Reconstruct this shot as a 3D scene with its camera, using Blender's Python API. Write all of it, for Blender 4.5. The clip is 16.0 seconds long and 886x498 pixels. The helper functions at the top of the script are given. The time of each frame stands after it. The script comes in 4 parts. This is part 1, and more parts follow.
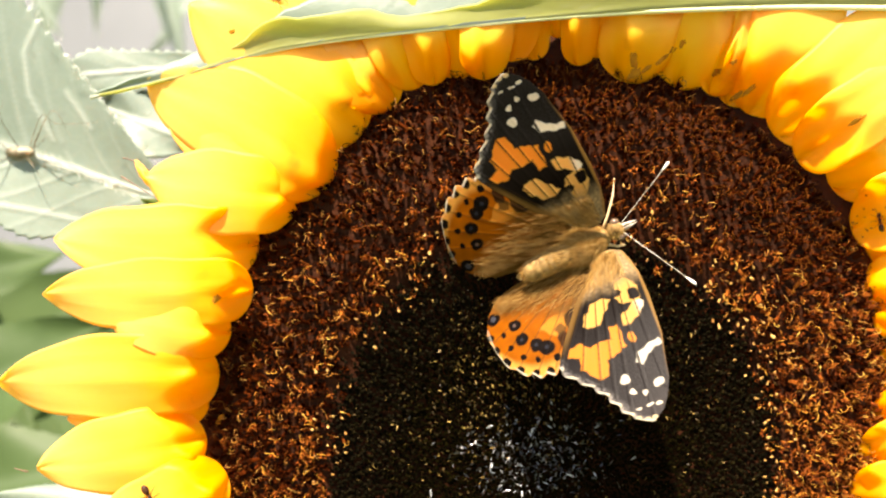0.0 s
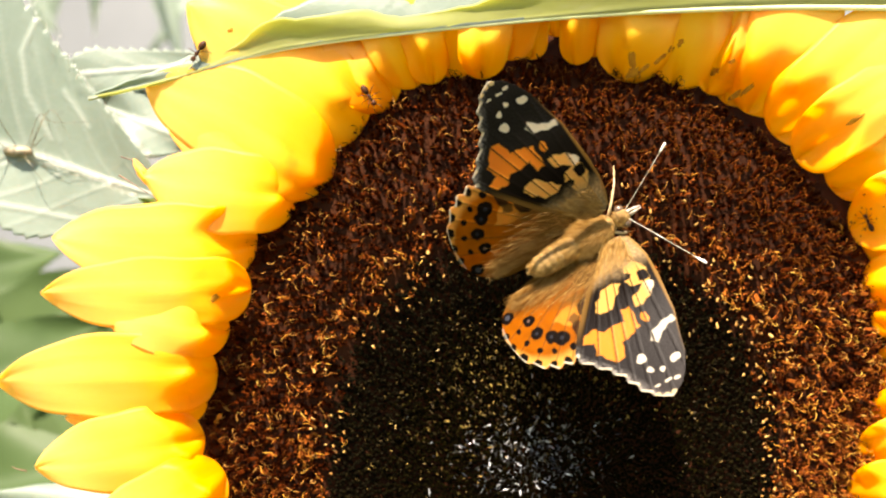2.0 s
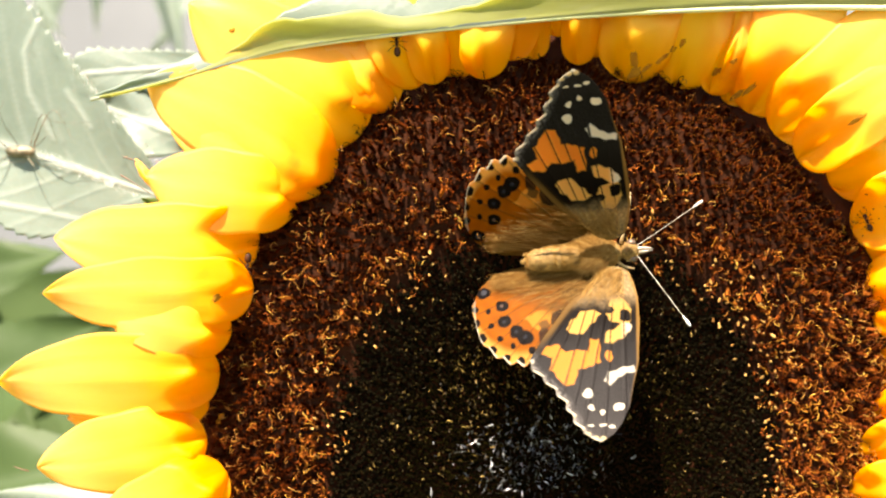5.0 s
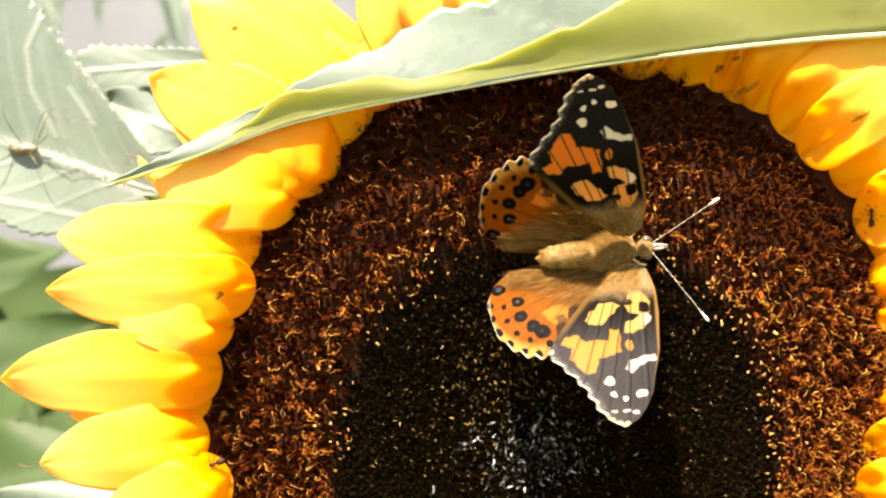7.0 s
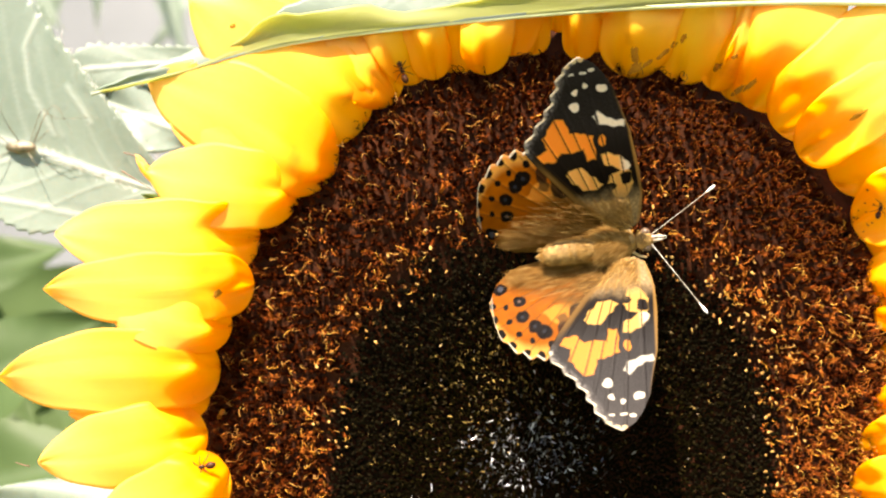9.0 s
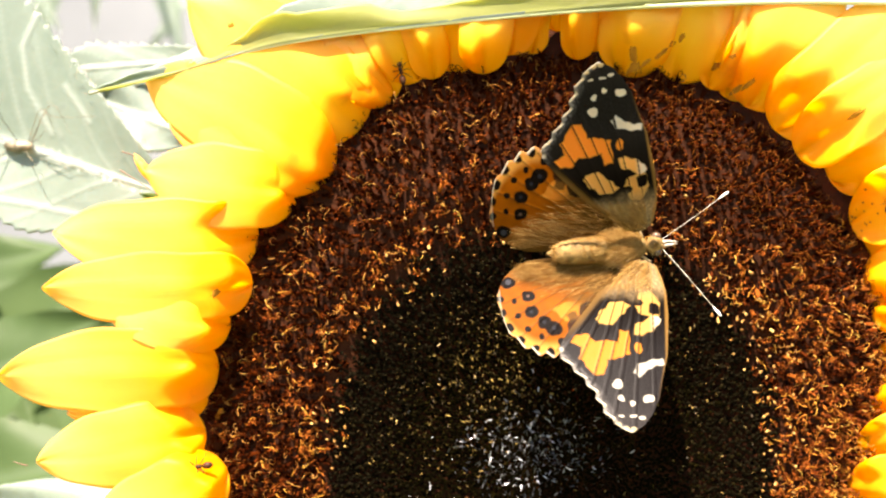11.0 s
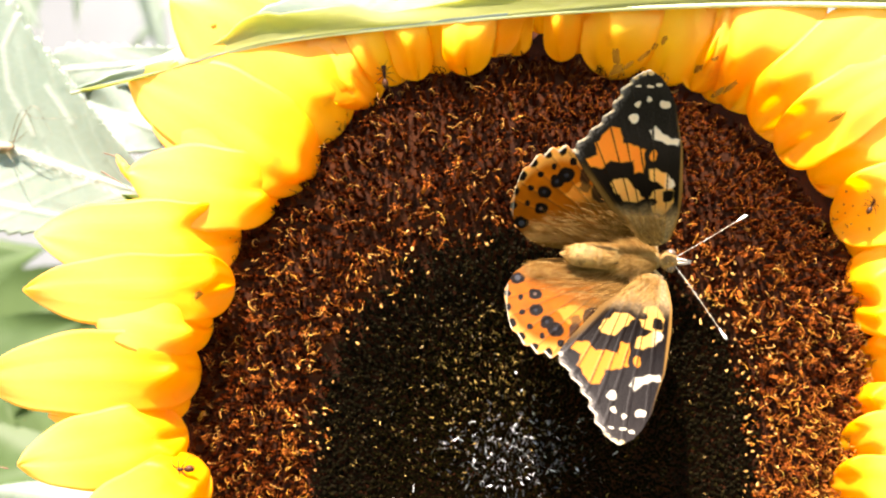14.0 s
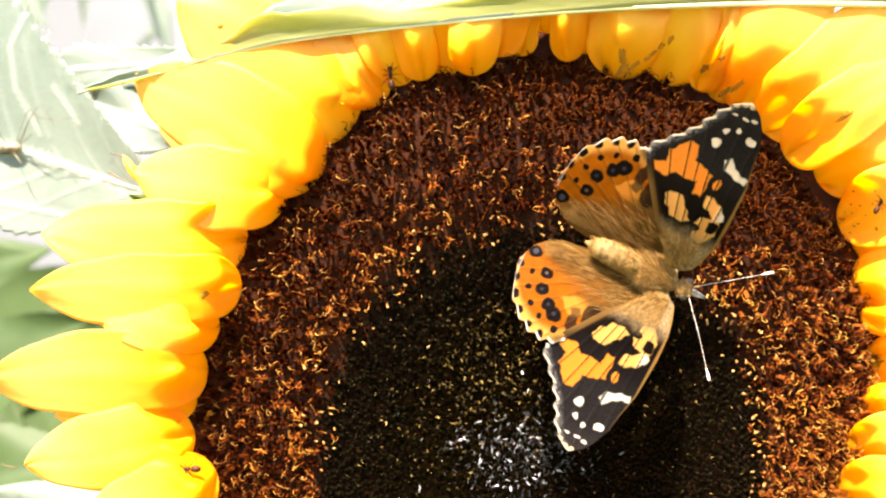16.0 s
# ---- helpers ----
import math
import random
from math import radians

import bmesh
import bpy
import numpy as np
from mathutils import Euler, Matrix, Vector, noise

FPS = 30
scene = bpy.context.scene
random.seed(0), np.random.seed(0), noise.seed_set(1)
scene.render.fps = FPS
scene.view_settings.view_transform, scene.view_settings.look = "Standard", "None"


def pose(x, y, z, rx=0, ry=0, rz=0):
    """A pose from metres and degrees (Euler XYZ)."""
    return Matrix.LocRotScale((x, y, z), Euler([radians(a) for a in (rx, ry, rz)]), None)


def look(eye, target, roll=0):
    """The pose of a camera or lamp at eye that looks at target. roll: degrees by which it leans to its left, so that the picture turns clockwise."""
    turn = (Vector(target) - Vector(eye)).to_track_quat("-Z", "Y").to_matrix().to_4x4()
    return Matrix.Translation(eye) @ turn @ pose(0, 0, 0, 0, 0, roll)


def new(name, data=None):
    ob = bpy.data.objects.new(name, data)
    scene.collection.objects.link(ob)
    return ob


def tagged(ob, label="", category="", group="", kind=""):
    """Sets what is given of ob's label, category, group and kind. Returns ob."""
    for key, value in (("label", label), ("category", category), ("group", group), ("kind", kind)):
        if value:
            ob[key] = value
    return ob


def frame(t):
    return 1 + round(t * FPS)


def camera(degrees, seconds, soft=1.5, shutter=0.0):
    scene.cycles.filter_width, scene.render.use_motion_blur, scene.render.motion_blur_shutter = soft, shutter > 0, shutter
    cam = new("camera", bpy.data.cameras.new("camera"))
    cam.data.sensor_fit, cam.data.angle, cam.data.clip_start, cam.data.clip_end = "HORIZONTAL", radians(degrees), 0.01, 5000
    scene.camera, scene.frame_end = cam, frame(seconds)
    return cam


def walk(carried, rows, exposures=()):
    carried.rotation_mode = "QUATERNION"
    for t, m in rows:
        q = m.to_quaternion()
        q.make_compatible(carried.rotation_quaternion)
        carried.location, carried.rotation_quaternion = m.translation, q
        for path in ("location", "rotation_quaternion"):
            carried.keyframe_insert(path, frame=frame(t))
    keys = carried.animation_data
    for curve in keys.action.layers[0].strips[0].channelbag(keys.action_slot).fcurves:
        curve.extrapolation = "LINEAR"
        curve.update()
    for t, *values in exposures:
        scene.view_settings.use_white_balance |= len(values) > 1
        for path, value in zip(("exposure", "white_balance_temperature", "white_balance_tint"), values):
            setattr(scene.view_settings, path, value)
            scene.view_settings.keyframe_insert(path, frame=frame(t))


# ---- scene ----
FLOWER_Z = 1.4          # height of the flower head's reference point over the ground
MM = 0.001


def spot(x, depth, z):
    """A place in the world from millimetres: right of, behind and above the head's reference point."""
    return Vector((x * MM, depth * MM, FLOWER_Z + z * MM))


# ---- camera and its walk ----
cam = camera(45.0, 16.0, 2.1)
cam.data.dof.use_dof = True
cam.data.dof.focus_distance = 0.142
cam.data.dof.aperture_fstop = 22.0
EYE = -0.15772


def sight(yaw, pitch):
    return pose(0, EYE, FLOWER_Z, 90 + pitch, 0, yaw)


SWAY = [
    (0.0, 0, 0), (0.5, .09, 0), (1.0, .045, -.045), (1.5, -.09, -.045), (2.0, -.09, -.045), (2.5, -.05, 0),
    (3.0, .045, -.045), (3.5, 0, -.045), (4.0, 0, -.045), (6.5, .09, -.09), (7.0, .14, -.19), (7.5, .23, -.28),
    (8.0, .37, -.28), (8.5, .045, -.23), (9.0, .045, -.28), (11.5, -.05, -.32), (12.0, .045, -.28),
]
SWAY += [
    (12.5, .32, -.28), (13.0, 0, -.23), (13.5, -.51, -.19), (14.0, -.93, -.23), (14.5, -.74, -.28),
    (15.0, -.56, -.23), (15.5, -.56, -.23), (16.0, -.60, -.23),
]
LIGHTNESS = [(0, 0.0), (4, 0.0), (7.5, 0.03), (9.2, 0.1), (11.3, 0.26), (12.5, 0.32), (16, 0.40)]
walk(cam, [(t, sight(a, b)) for t, a, b in SWAY], [(t, 2.18 + 1.1 * s, 7400 - 900 * s, 18 + 9 * s) for t, s in LIGHTNESS])

# ---- light ----
SUN_WAY = Vector((-0.30, -0.66, 1.3)).normalized()
world = bpy.data.worlds.new("sky")
scene.world = world
world.use_nodes = True
wn = world.node_tree.nodes
sky = wn.new("ShaderNodeTexSky")
sky.sky_type, sky.sun_disc = "NISHITA", False
sky.sun_elevation = math.asin(SUN_WAY.z)
sky.sun_rotation = math.atan2(SUN_WAY.x, SUN_WAY.y)
world.node_tree.links.new(sky.outputs["Color"], wn["Background"].inputs["Color"])
wn["Background"].inputs["Strength"].default_value = 0.09
sun = new("sun", bpy.data.lights.new("sun", "SUN"))
sun.data.energy, sun.data.angle, sun.data.color = 5.0, radians(0.53), (1.0, 0.94, 0.84)
sun.matrix_world = look(SUN_WAY * 3 + Vector((0, 0, FLOWER_Z)), Vector((0, 0, FLOWER_Z)))


# ---- materials ----
def graph(name):
    m = bpy.data.materials.new(name)
    m.use_nodes = True
    nt = m.node_tree
    return m, nt, nt.nodes["Principled BSDF"], nt.nodes["Material Output"]


def node(nt, kind, **inputs):
    n = nt.nodes.new(kind)
    for key, value in inputs.items():
        n.inputs[key.replace("_", " ")].default_value = value
    return n


def ramp(nt, fac, stops):
    n = nt.nodes.new("ShaderNodeValToRGB")
    while len(n.color_ramp.elements) < len(stops):
        n.color_ramp.elements.new(0.5)
    for e, (p, c) in zip(n.color_ramp.elements, stops):
        e.position, e.color = p, (*c, 1)
    nt.links.new(fac, n.inputs[0])
    return n.outputs[0]


def noise_fac(nt, scale, detail=4.0, rough=0.55, vector=None):
    n = node(nt, "ShaderNodeTexNoise", Scale=scale, Detail=detail, Roughness=rough)
    if vector is None:
        vector = nt.nodes.new("ShaderNodeTexCoord").outputs["Object"]
    nt.links.new(vector, n.inputs["Vector"])
    return n.outputs["Fac"]


def mix(nt, fac, a, b, blend="MIX"):
    n = nt.nodes.new("ShaderNodeMix")
    n.data_type, n.blend_type = "RGBA", blend
    for socket, value in ((n.inputs[0], fac), (n.inputs[6], a), (n.inputs[7], b)):
        if isinstance(value, (int, float)):
            socket.default_value = value
        elif isinstance(value, tuple):
            socket.default_value = (*value, 1)
        else:
            nt.links.new(value, socket)
    return n.outputs[2]


def bump(nt, bsdf, height, strength, distance):
    n = node(nt, "ShaderNodeBump", Strength=strength, Distance=distance)
    nt.links.new(height, n.inputs["Height"])
    nt.links.new(n.outputs[0], bsdf.inputs["Normal"])
    return n.outputs[0]


def thin(nt, bsdf, out, colour, share):
    """Lets part of the light through a thin leaf, petal or wing."""
    t = nt.nodes.new("ShaderNodeBsdfTranslucent")
    if isinstance(colour, tuple):
        t.inputs["Color"].default_value = (*colour, 1)
    else:
        nt.links.new(colour, t.inputs["Color"])
    s = nt.nodes.new("ShaderNodeMixShader")
    s.inputs[0].default_value = share
    nt.links.new(bsdf.outputs[0], s.inputs[1])
    nt.links.new(t.outputs[0], s.inputs[2])
    nt.links.new(s.outputs[0], out.inputs["Surface"])


def attribute(nt, name):
    n = nt.nodes.new("ShaderNodeAttribute")
    n.attribute_name = name
    return n


def plain(name, stops, scale, rough=0.6, relief=0.0, metal=0.0, sheen=0.0, spec=0.5):
    m, nt, b, out = graph(name)
    f = noise_fac(nt, scale)
    nt.links.new(ramp(nt, f, stops), b.inputs["Base Color"])
    b.inputs["Roughness"].default_value = rough
    b.inputs["Metallic"].default_value = metal
    b.inputs["Specular IOR Level"].default_value = spec
    b.inputs["Sheen Weight"].default_value = sheen
    if relief:
        bump(nt, b, noise_fac(nt, scale * 6), 0.6, relief)
    return m


def petal_material():
    # "across" runs over the petal's width, "along" from its base to its tip
    m, nt, b, out = graph("petal_yellow")
    across = attribute(nt, "across").outputs["Fac"]
    along = attribute(nt, "along").outputs["Fac"]
    xyz = node(nt, "ShaderNodeCombineXYZ")
    nt.links.new(across, xyz.inputs[0])
    n = node(nt, "ShaderNodeMath")
    n.operation = "MULTIPLY"
    n.inputs[1].default_value = 0.12
    nt.links.new(along, n.inputs[0])
    nt.links.new(n.outputs[0], xyz.inputs[1])
    info = nt.nodes.new("ShaderNodeObjectInfo")
    nt.links.new(info.outputs["Random"], xyz.inputs[2])
    streak = noise_fac(nt, 9.0, 5.0, 0.6, xyz.outputs[0])
    blotch = node(nt, "ShaderNodeMath")
    blotch.operation = "MULTIPLY_ADD"
    blotch.inputs[1].default_value = 0.30
    nt.links.new(noise_fac(nt, 95.0, 3.0, 0.5), blotch.inputs[0])
    nt.links.new(along, blotch.inputs[2])
    # amber base to lemon tip: natural tone, with base shade and sun glare painted in
    body = ramp(nt, blotch.outputs[0], [(0.14, (0.94, 0.36, 0.001)), (0.28, (0.95, 0.46, 0.002)), (0.40, (0.96, 0.65, 0.025)), (0.56, (0.96, 0.77, 0.12)), (1.0, (0.95, 0.83, 0.27))])
    col = mix(nt, 0.25, body, ramp(nt, streak, [(0.3, (0.93, 0.46, 0.003)), (0.7, (0.96, 0.66, 0.06))]))
    tint = ramp(nt, info.outputs["Random"], [(0.0, (0.93, 0.90, 0.9)), (1.0, (1.0, 1.0, 1.0))])
    col = mix(nt, 1.0, col, tint, "MULTIPLY")
    stain = ramp(nt, noise_fac(nt, 130.0, 3.0, 0.5), [(0.70, (0, 0, 0)), (0.78, (1, 1, 1))])
    col = mix(nt, stain, col, (0.42, 0.22, 0.015))
    dust = ramp(nt, noise_fac(nt, 210.0, 4.0, 0.6), [(0.60, (0, 0, 0)), (0.74, (0.8, 0.8, 0.8))])
    near_base = ramp(nt, along, [(0.0, (1, 1, 1)), (0.2, (0.8, 0.8, 0.8)), (0.32, (0, 0, 0))])
    col = mix(nt, mix(nt, 1.0, dust, near_base, "MULTIPLY"), col, (0.24, 0.10, 0.012))
    nt.links.new(col, b.inputs["Base Color"])
    b.inputs["Roughness"].default_value = 0.42
    b.inputs["Specular IOR Level"].default_value = 0.22
    bump(nt, b, streak, 0.16, 0.0005)
    thin(nt, b, out, (1.0, 0.61, 0.006), 0.70)
    return m


def leaf_material(name, pale, deep, vein, through_colour, share, down=0.35, spec=0.5):
    m, nt, b, out = graph(name)
    v = attribute(nt, "vein").outputs["Fac"]
    cells = node(nt, "ShaderNodeTexVoronoi", Scale=420.0)
    cells.feature = "DISTANCE_TO_EDGE"
    nt.links.new(nt.nodes.new("ShaderNodeTexCoord").outputs["Object"], cells.inputs["Vector"])
    net = ramp(nt, cells.outputs[0], [(0.0, (1, 1, 1)), (0.12, (0, 0, 0))])
    base = ramp(nt, noise_fac(nt, 60.0, 5.0), [(0.3, deep), (0.7, pale)])
    base = mix(nt, 0.07, base, mix(nt, net, base, vein))
    col = mix(nt, v, base, vein)
    spots = ramp(nt, noise_fac(nt, 260.0, 2.0), [(0.66, (0, 0, 0)), (0.72, (1, 1, 1))])
    col = mix(nt, spots, col, tuple(c * 0.75 for c in pale))
    nt.links.new(col, b.inputs["Base Color"])
    b.inputs["Roughness"].default_value = 0.5
    b.inputs["Sheen Weight"].default_value = down
    b.inputs["Specular IOR Level"].default_value = spec
    h = mix(nt, 0.12, noise_fac(nt, 300.0), net)
    bump(nt, b, h, 0.25, 0.0003)
    thin(nt, b, out, through_colour, share)
    return m


def island_material(name, stops, rough, relief_scale=2500.0, spec=0.5, share=0.0):
    """For the many small bodies of the flower's disc: each body has a colour of its own."""
    m, nt, b, out = graph(name)
    g = nt.nodes.new("ShaderNodeNewGeometry")
    hue = ramp(nt, g.outputs["Random Per Island"], stops)
    f = noise_fac(nt, relief_scale, 2.0)
    col = mix(nt, 0.5, hue, mix(nt, f, hue, (0.0, 0.0, 0.0)))
    nt.links.new(col, b.inputs["Base Color"])
    b.inputs["Roughness"].default_value = rough
    b.inputs["Specular IOR Level"].default_value = spec
    b.inputs["Specular Tint"].default_value = (1.0, 0.72, 0.45, 1.0) if spec < 0.1 else (1.0, 1.0, 1.0, 1.0)
    if share:
        thin(nt, b, out, hue, share)
    return m


def wing_material():
    m, nt, b, out = graph("wing_scales")
    col = attribute(nt, "scales").outputs["Color"]
    dust = noise_fac(nt, 6000.0, 2.0)
    col2 = mix(nt, 0.35, col, mix(nt, dust, col, (0.0, 0.0, 0.0), "MIX"))
    nt.links.new(col2, b.inputs["Base Color"])
    b.inputs["Roughness"].default_value = 0.42
    nt.links.new(attribute(nt, "gloss").outputs["Fac"], b.inputs["Specular IOR Level"])
    bump(nt, b, dust, 0.4, 0.00012)
    deep = node(nt, "ShaderNodeGamma", Gamma=1.55)
    nt.links.new(col, deep.inputs["Color"])
    sheer = attribute(nt, "sheer").outputs["Fac"]
    thin(nt, b, out, mix(nt, sheer, (0.0, 0.0, 0.0), deep.outputs[0]), 0.66)
    return m


PETAL = petal_material()
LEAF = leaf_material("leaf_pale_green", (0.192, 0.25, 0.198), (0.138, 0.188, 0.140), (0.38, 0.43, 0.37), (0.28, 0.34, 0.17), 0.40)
# yellow-green of sun shining through the leaf, put into its base colour
LEAF_BACKLIT = leaf_material("leaf_backlit_yellow", (0.35, 0.36, 0.115), (0.29, 0.30, 0.085), (0.48, 0.48, 0.24), (0.66, 0.66, 0.16), 0.58, 0.1)
# leaf green darkened for the shade that other foliage would cast
LEAF_SHADED = leaf_material("leaf_green_shaded", (0.055, 0.090, 0.030), (0.036, 0.062, 0.020), (0.06, 0.09, 0.04), (0.08, 0.14, 0.03), 0.3, 0.0, 0.15)
RIB = plain("rib_pale_green", [(0.3, (0.50, 0.52, 0.24)), (0.7, (0.62, 0.62, 0.34))], 200, 0.5, 0.0002)
BRACT = leaf_material("bract_green", (0.15, 0.20, 0.09), (0.10, 0.15, 0.06), (0.30, 0.36, 0.20), (0.20, 0.28, 0.05), 0.25, 0.1)
STEM = plain("stem_green", [(0.3, (0.16, 0.24, 0.07)), (0.7, (0.24, 0.32, 0.12))], 90, 0.6, 0.0004, sheen=0.4)
DISC = plain("disc_brown_black", [(0.3, (0.016, 0.006, 0.003)), (0.7, (0.040, 0.012, 0.004))], 400, 0.9, 0.0003, spec=0.05)
CURL = island_material("floret_curl_brown", [(0.0, (0.0165, 0.0030, 0.0006)), (0.45, (0.055, 0.0105, 0.0013)), (0.68, (0.18, 0.052, 0.0062)), (1.0, (0.53, 0.265, 0.062))], 0.6, spec=0.05, share=0.15)
# golden floret colours; at the disc's lower right they also paint bright light
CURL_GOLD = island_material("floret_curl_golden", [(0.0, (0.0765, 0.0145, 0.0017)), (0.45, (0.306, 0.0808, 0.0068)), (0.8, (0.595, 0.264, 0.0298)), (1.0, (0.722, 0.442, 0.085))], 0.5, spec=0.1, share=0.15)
TUBE = island_material("floret_tube_maroon", [(0.0, (0.016, 0.00288, 0.00064)), (0.6, (0.0368, 0.0064, 0.00104)), (1.0, (0.088, 0.0168, 0.0024))], 0.8, spec=0.015)
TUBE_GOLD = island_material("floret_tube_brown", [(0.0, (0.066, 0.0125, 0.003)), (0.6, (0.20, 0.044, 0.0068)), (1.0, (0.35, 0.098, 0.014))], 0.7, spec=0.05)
POLLEN = island_material("pollen_gold", [(0.0, (0.128, 0.0467, 0.0085)), (0.5, (0.306, 0.14, 0.0298)), (1.0, (0.561, 0.34, 0.102))], 0.6, spec=0.15)
BUD = island_material("bud_olive_black", [(0.0, (0.0018, 0.0014, 0.0003)), (0.8, (0.0030, 0.0024, 0.0004)), (1.0, (0.0075, 0.0058, 0.0009))], 0.8, 2500, 0.02)
GREEN_BUD = island_material("bud_olive_brown", [(0.0, (0.00154, 0.00133, 0.00035)), (0.8, (0.0028, 0.00231, 0.00056)), (1.0, (0.0084, 0.0063, 0.0014))], 0.7, 2500, 0.05)
CHAFF = island_material("chaff_straw", [(0.0, (0.015, 0.00975, 0.00225)), (0.6, (0.0675, 0.0413, 0.009)), (1.0, (0.338, 0.217, 0.0562))], 0.5, spec=0.15)
# glossy bract tips; the near-white ones paint in the sun's glints
GLINT = island_material("bract_tip_glint", [(0.0, (0.008, 0.008, 0.008)), (0.7, (0.03, 0.03, 0.03)), (1.0, (0.6, 0.6, 0.59))], 0.3, 2500, 0.6)
WING = wing_material()
BODY = plain("body_scales_tan", [(0.3, (0.09, 0.05, 0.013)), (0.7, (0.28, 0.17, 0.055))], 1000, 0.7, 0.0001, spec=0.2)
FUR = island_material("fur_golden_brown", [(0.0, (0.085, 0.038, 0.008)), (0.55, (0.40, 0.21, 0.042)), (1.0, (0.88, 0.60, 0.23))], 0.6, spec=0.06, share=0.3)
FUR_BROWN = island_material("fur_brown", [(0.0, (0.07, 0.029, 0.006)), (0.6, (0.32, 0.155, 0.032)), (1.0, (0.72, 0.46, 0.16))], 0.6, spec=0.06, share=0.3)
EYE_MAT = plain("eye_brown", [(0.3, (0.05, 0.03, 0.02)), (0.7, (0.14, 0.09, 0.05))], 1500, 0.25)
HORN = plain("antenna_pale", [(0.4, (0.26, 0.21, 0.15)), (0.6, (0.52, 0.46, 0.38))], 1400, 0.4)
CLUB = plain("antenna_club_white", [(0.3, (0.6, 0.55, 0.45)), (0.7, (0.85, 0.82, 0.75))], 900, 0.5)
LEG = plain("leg_buff", [(0.3, (0.40, 0.27, 0.12)), (0.7, (0.68, 0.52, 0.30))], 900, 0.5)
ANT = plain("ant_dark_brown", [(0.3, (0.022, 0.009, 0.004)), (0.7, (0.06, 0.022, 0.008))], 900, 0.4, spec=0.1)
SPIDER = plain("spider_grey_brown", [(0.38, (0.05, 0.043, 0.02)), (0.62, (0.24, 0.20, 0.12))], 700, 0.6)
AWN = plain("dry_awn_brown", [(0.3, (0.06, 0.03, 0.012)), (0.7, (0.14, 0.07, 0.03))], 500, 0.6)
SMUDGE = plain("smudge_and_shade_brown", [(0.3, (0.24, 0.09, 0.008)), (0.7, (0.44, 0.19, 0.014))], 900, 0.9, 0.0001, spec=0.05)
HAIR = plain("leaf_hair_white", [(0.3, (0.72, 0.75, 0.66)), (0.7, (0.85, 0.87, 0.80))], 400, 0.5)
GROUND = plain("soil_and_grass", [(0.3, (0.05, 0.06, 0.025)), (0.6, (0.10, 0.12, 0.05)), (0.75, (0.16, 0.13, 0.08))], 3, 0.9, 0.01)
WALL = plain("limewash_wall", [(0.3, (0.105, 0.115, 0.12)), (0.7, (0.165, 0.175, 0.18))], 2, 0.8, 0.003)


# ---- building helpers ----
def mesh_from(name, verts, faces, material, smooth=True):
    """A mesh from millimetres; y runs away from the viewer."""
    me = bpy.data.meshes.new(name)
    v = np.asarray(verts, float) * MM
    me.from_pydata(v.tolist(), [], faces)
    me.materials.append(material)
    if smooth:
        me.polygons.foreach_set("use_smooth", [True] * len(me.polygons))
    me.update()
    return me


def floats(me, name, values):
    a = me.attributes.new(name, "FLOAT", "POINT")
    a.data.foreach_set("value", np.asarray(values, np.float32).ravel())


def part(name, me, parent, label="", m=None):
    ob = new(name, me)
    ob.parent = parent
    if m is not None:
        ob.matrix_basis = m
    if label:
        ob["label"] = label
    return ob


def thing(name, place, label, category, group="", kind=""):
    ob = new(name)
    ob.empty_display_size = 0.005
    ob.location = place
    return tagged(ob, label, category, group, kind)


def grid_faces(n, k, wrap=False):
    """Quads over n rows of k points."""
    out = []
    for i in range(n - 1):
        for j in range(k if wrap else k - 1):
            a, b = i * k + j, i * k + (j + 1) % k
            out.append((a, b, b + k, a + k))
    return out


def tube_data(points, radii, sides=6, closed=True):
    """A round tube along points, with a radius at each."""
    pts = [Vector(p) for p in points]
    verts, up = [], Vector((0.13, 0.31, 0.94))
    for i, p in enumerate(pts):
        d = (pts[min(i + 1, len(pts) - 1)] - pts[max(i - 1, 0)]).normalized()
        a = d.cross(up)
        a = a.normalized() if a.length > 1e-4 else d.orthogonal().normalized()
        b = d.cross(a)
        for k in range(sides):
            t = 2 * math.pi * k / sides
            verts.append(p + (a * math.cos(t) + b * math.sin(t)) * radii[i])
    faces = grid_faces(len(pts), sides, True)
    if closed:
        faces.append(tuple(range(sides))[::-1])
        faces.append(tuple(range((len(pts) - 1) * sides, len(pts) * sides)))
    return verts, faces


def tube(name, points, radii, material, sides=6):
    return mesh_from(name, *tube_data(points, radii, sides), material)


def curve_through(points, n):
    """n points of a smooth curve through a few."""
    p = [Vector(q) for q in points]
    p = [2 * p[0] - p[1]] + p + [2 * p[-1] - p[-2]]
    out = []
    for i in range(n):
        u = i / (n - 1) * (len(p) - 3)
        k = min(int(u), len(p) - 4)
        f = u - k
        a, b, c, d = p[k:k + 4]
        out.append(0.5 * (2 * b + (c - a) * f + (2 * a - 5 * b + 4 * c - d) * f * f + (3 * b - a - 3 * c + d) * f ** 3))
    return out


def ellipsoid_data(centre, axes, turn=None, n=10, k=14, wobble=0.0):
    verts = []
    m = turn or Matrix.Identity(3)
    for i in range(n + 1):
        a = math.pi * i / n
        for j in range(k):
            b = 2 * math.pi * j / k
            v = Vector((math.sin(a) * math.cos(b) * axes[0], math.sin(a) * math.sin(b) * axes[1], math.cos(a) * axes[2]))
            if wobble:
                v *= 1 + wobble * noise.noise(v * 0.9 + Vector(centre))
            verts.append(Vector(centre) + m @ v)
    return verts, grid_faces(n + 1, k, True)


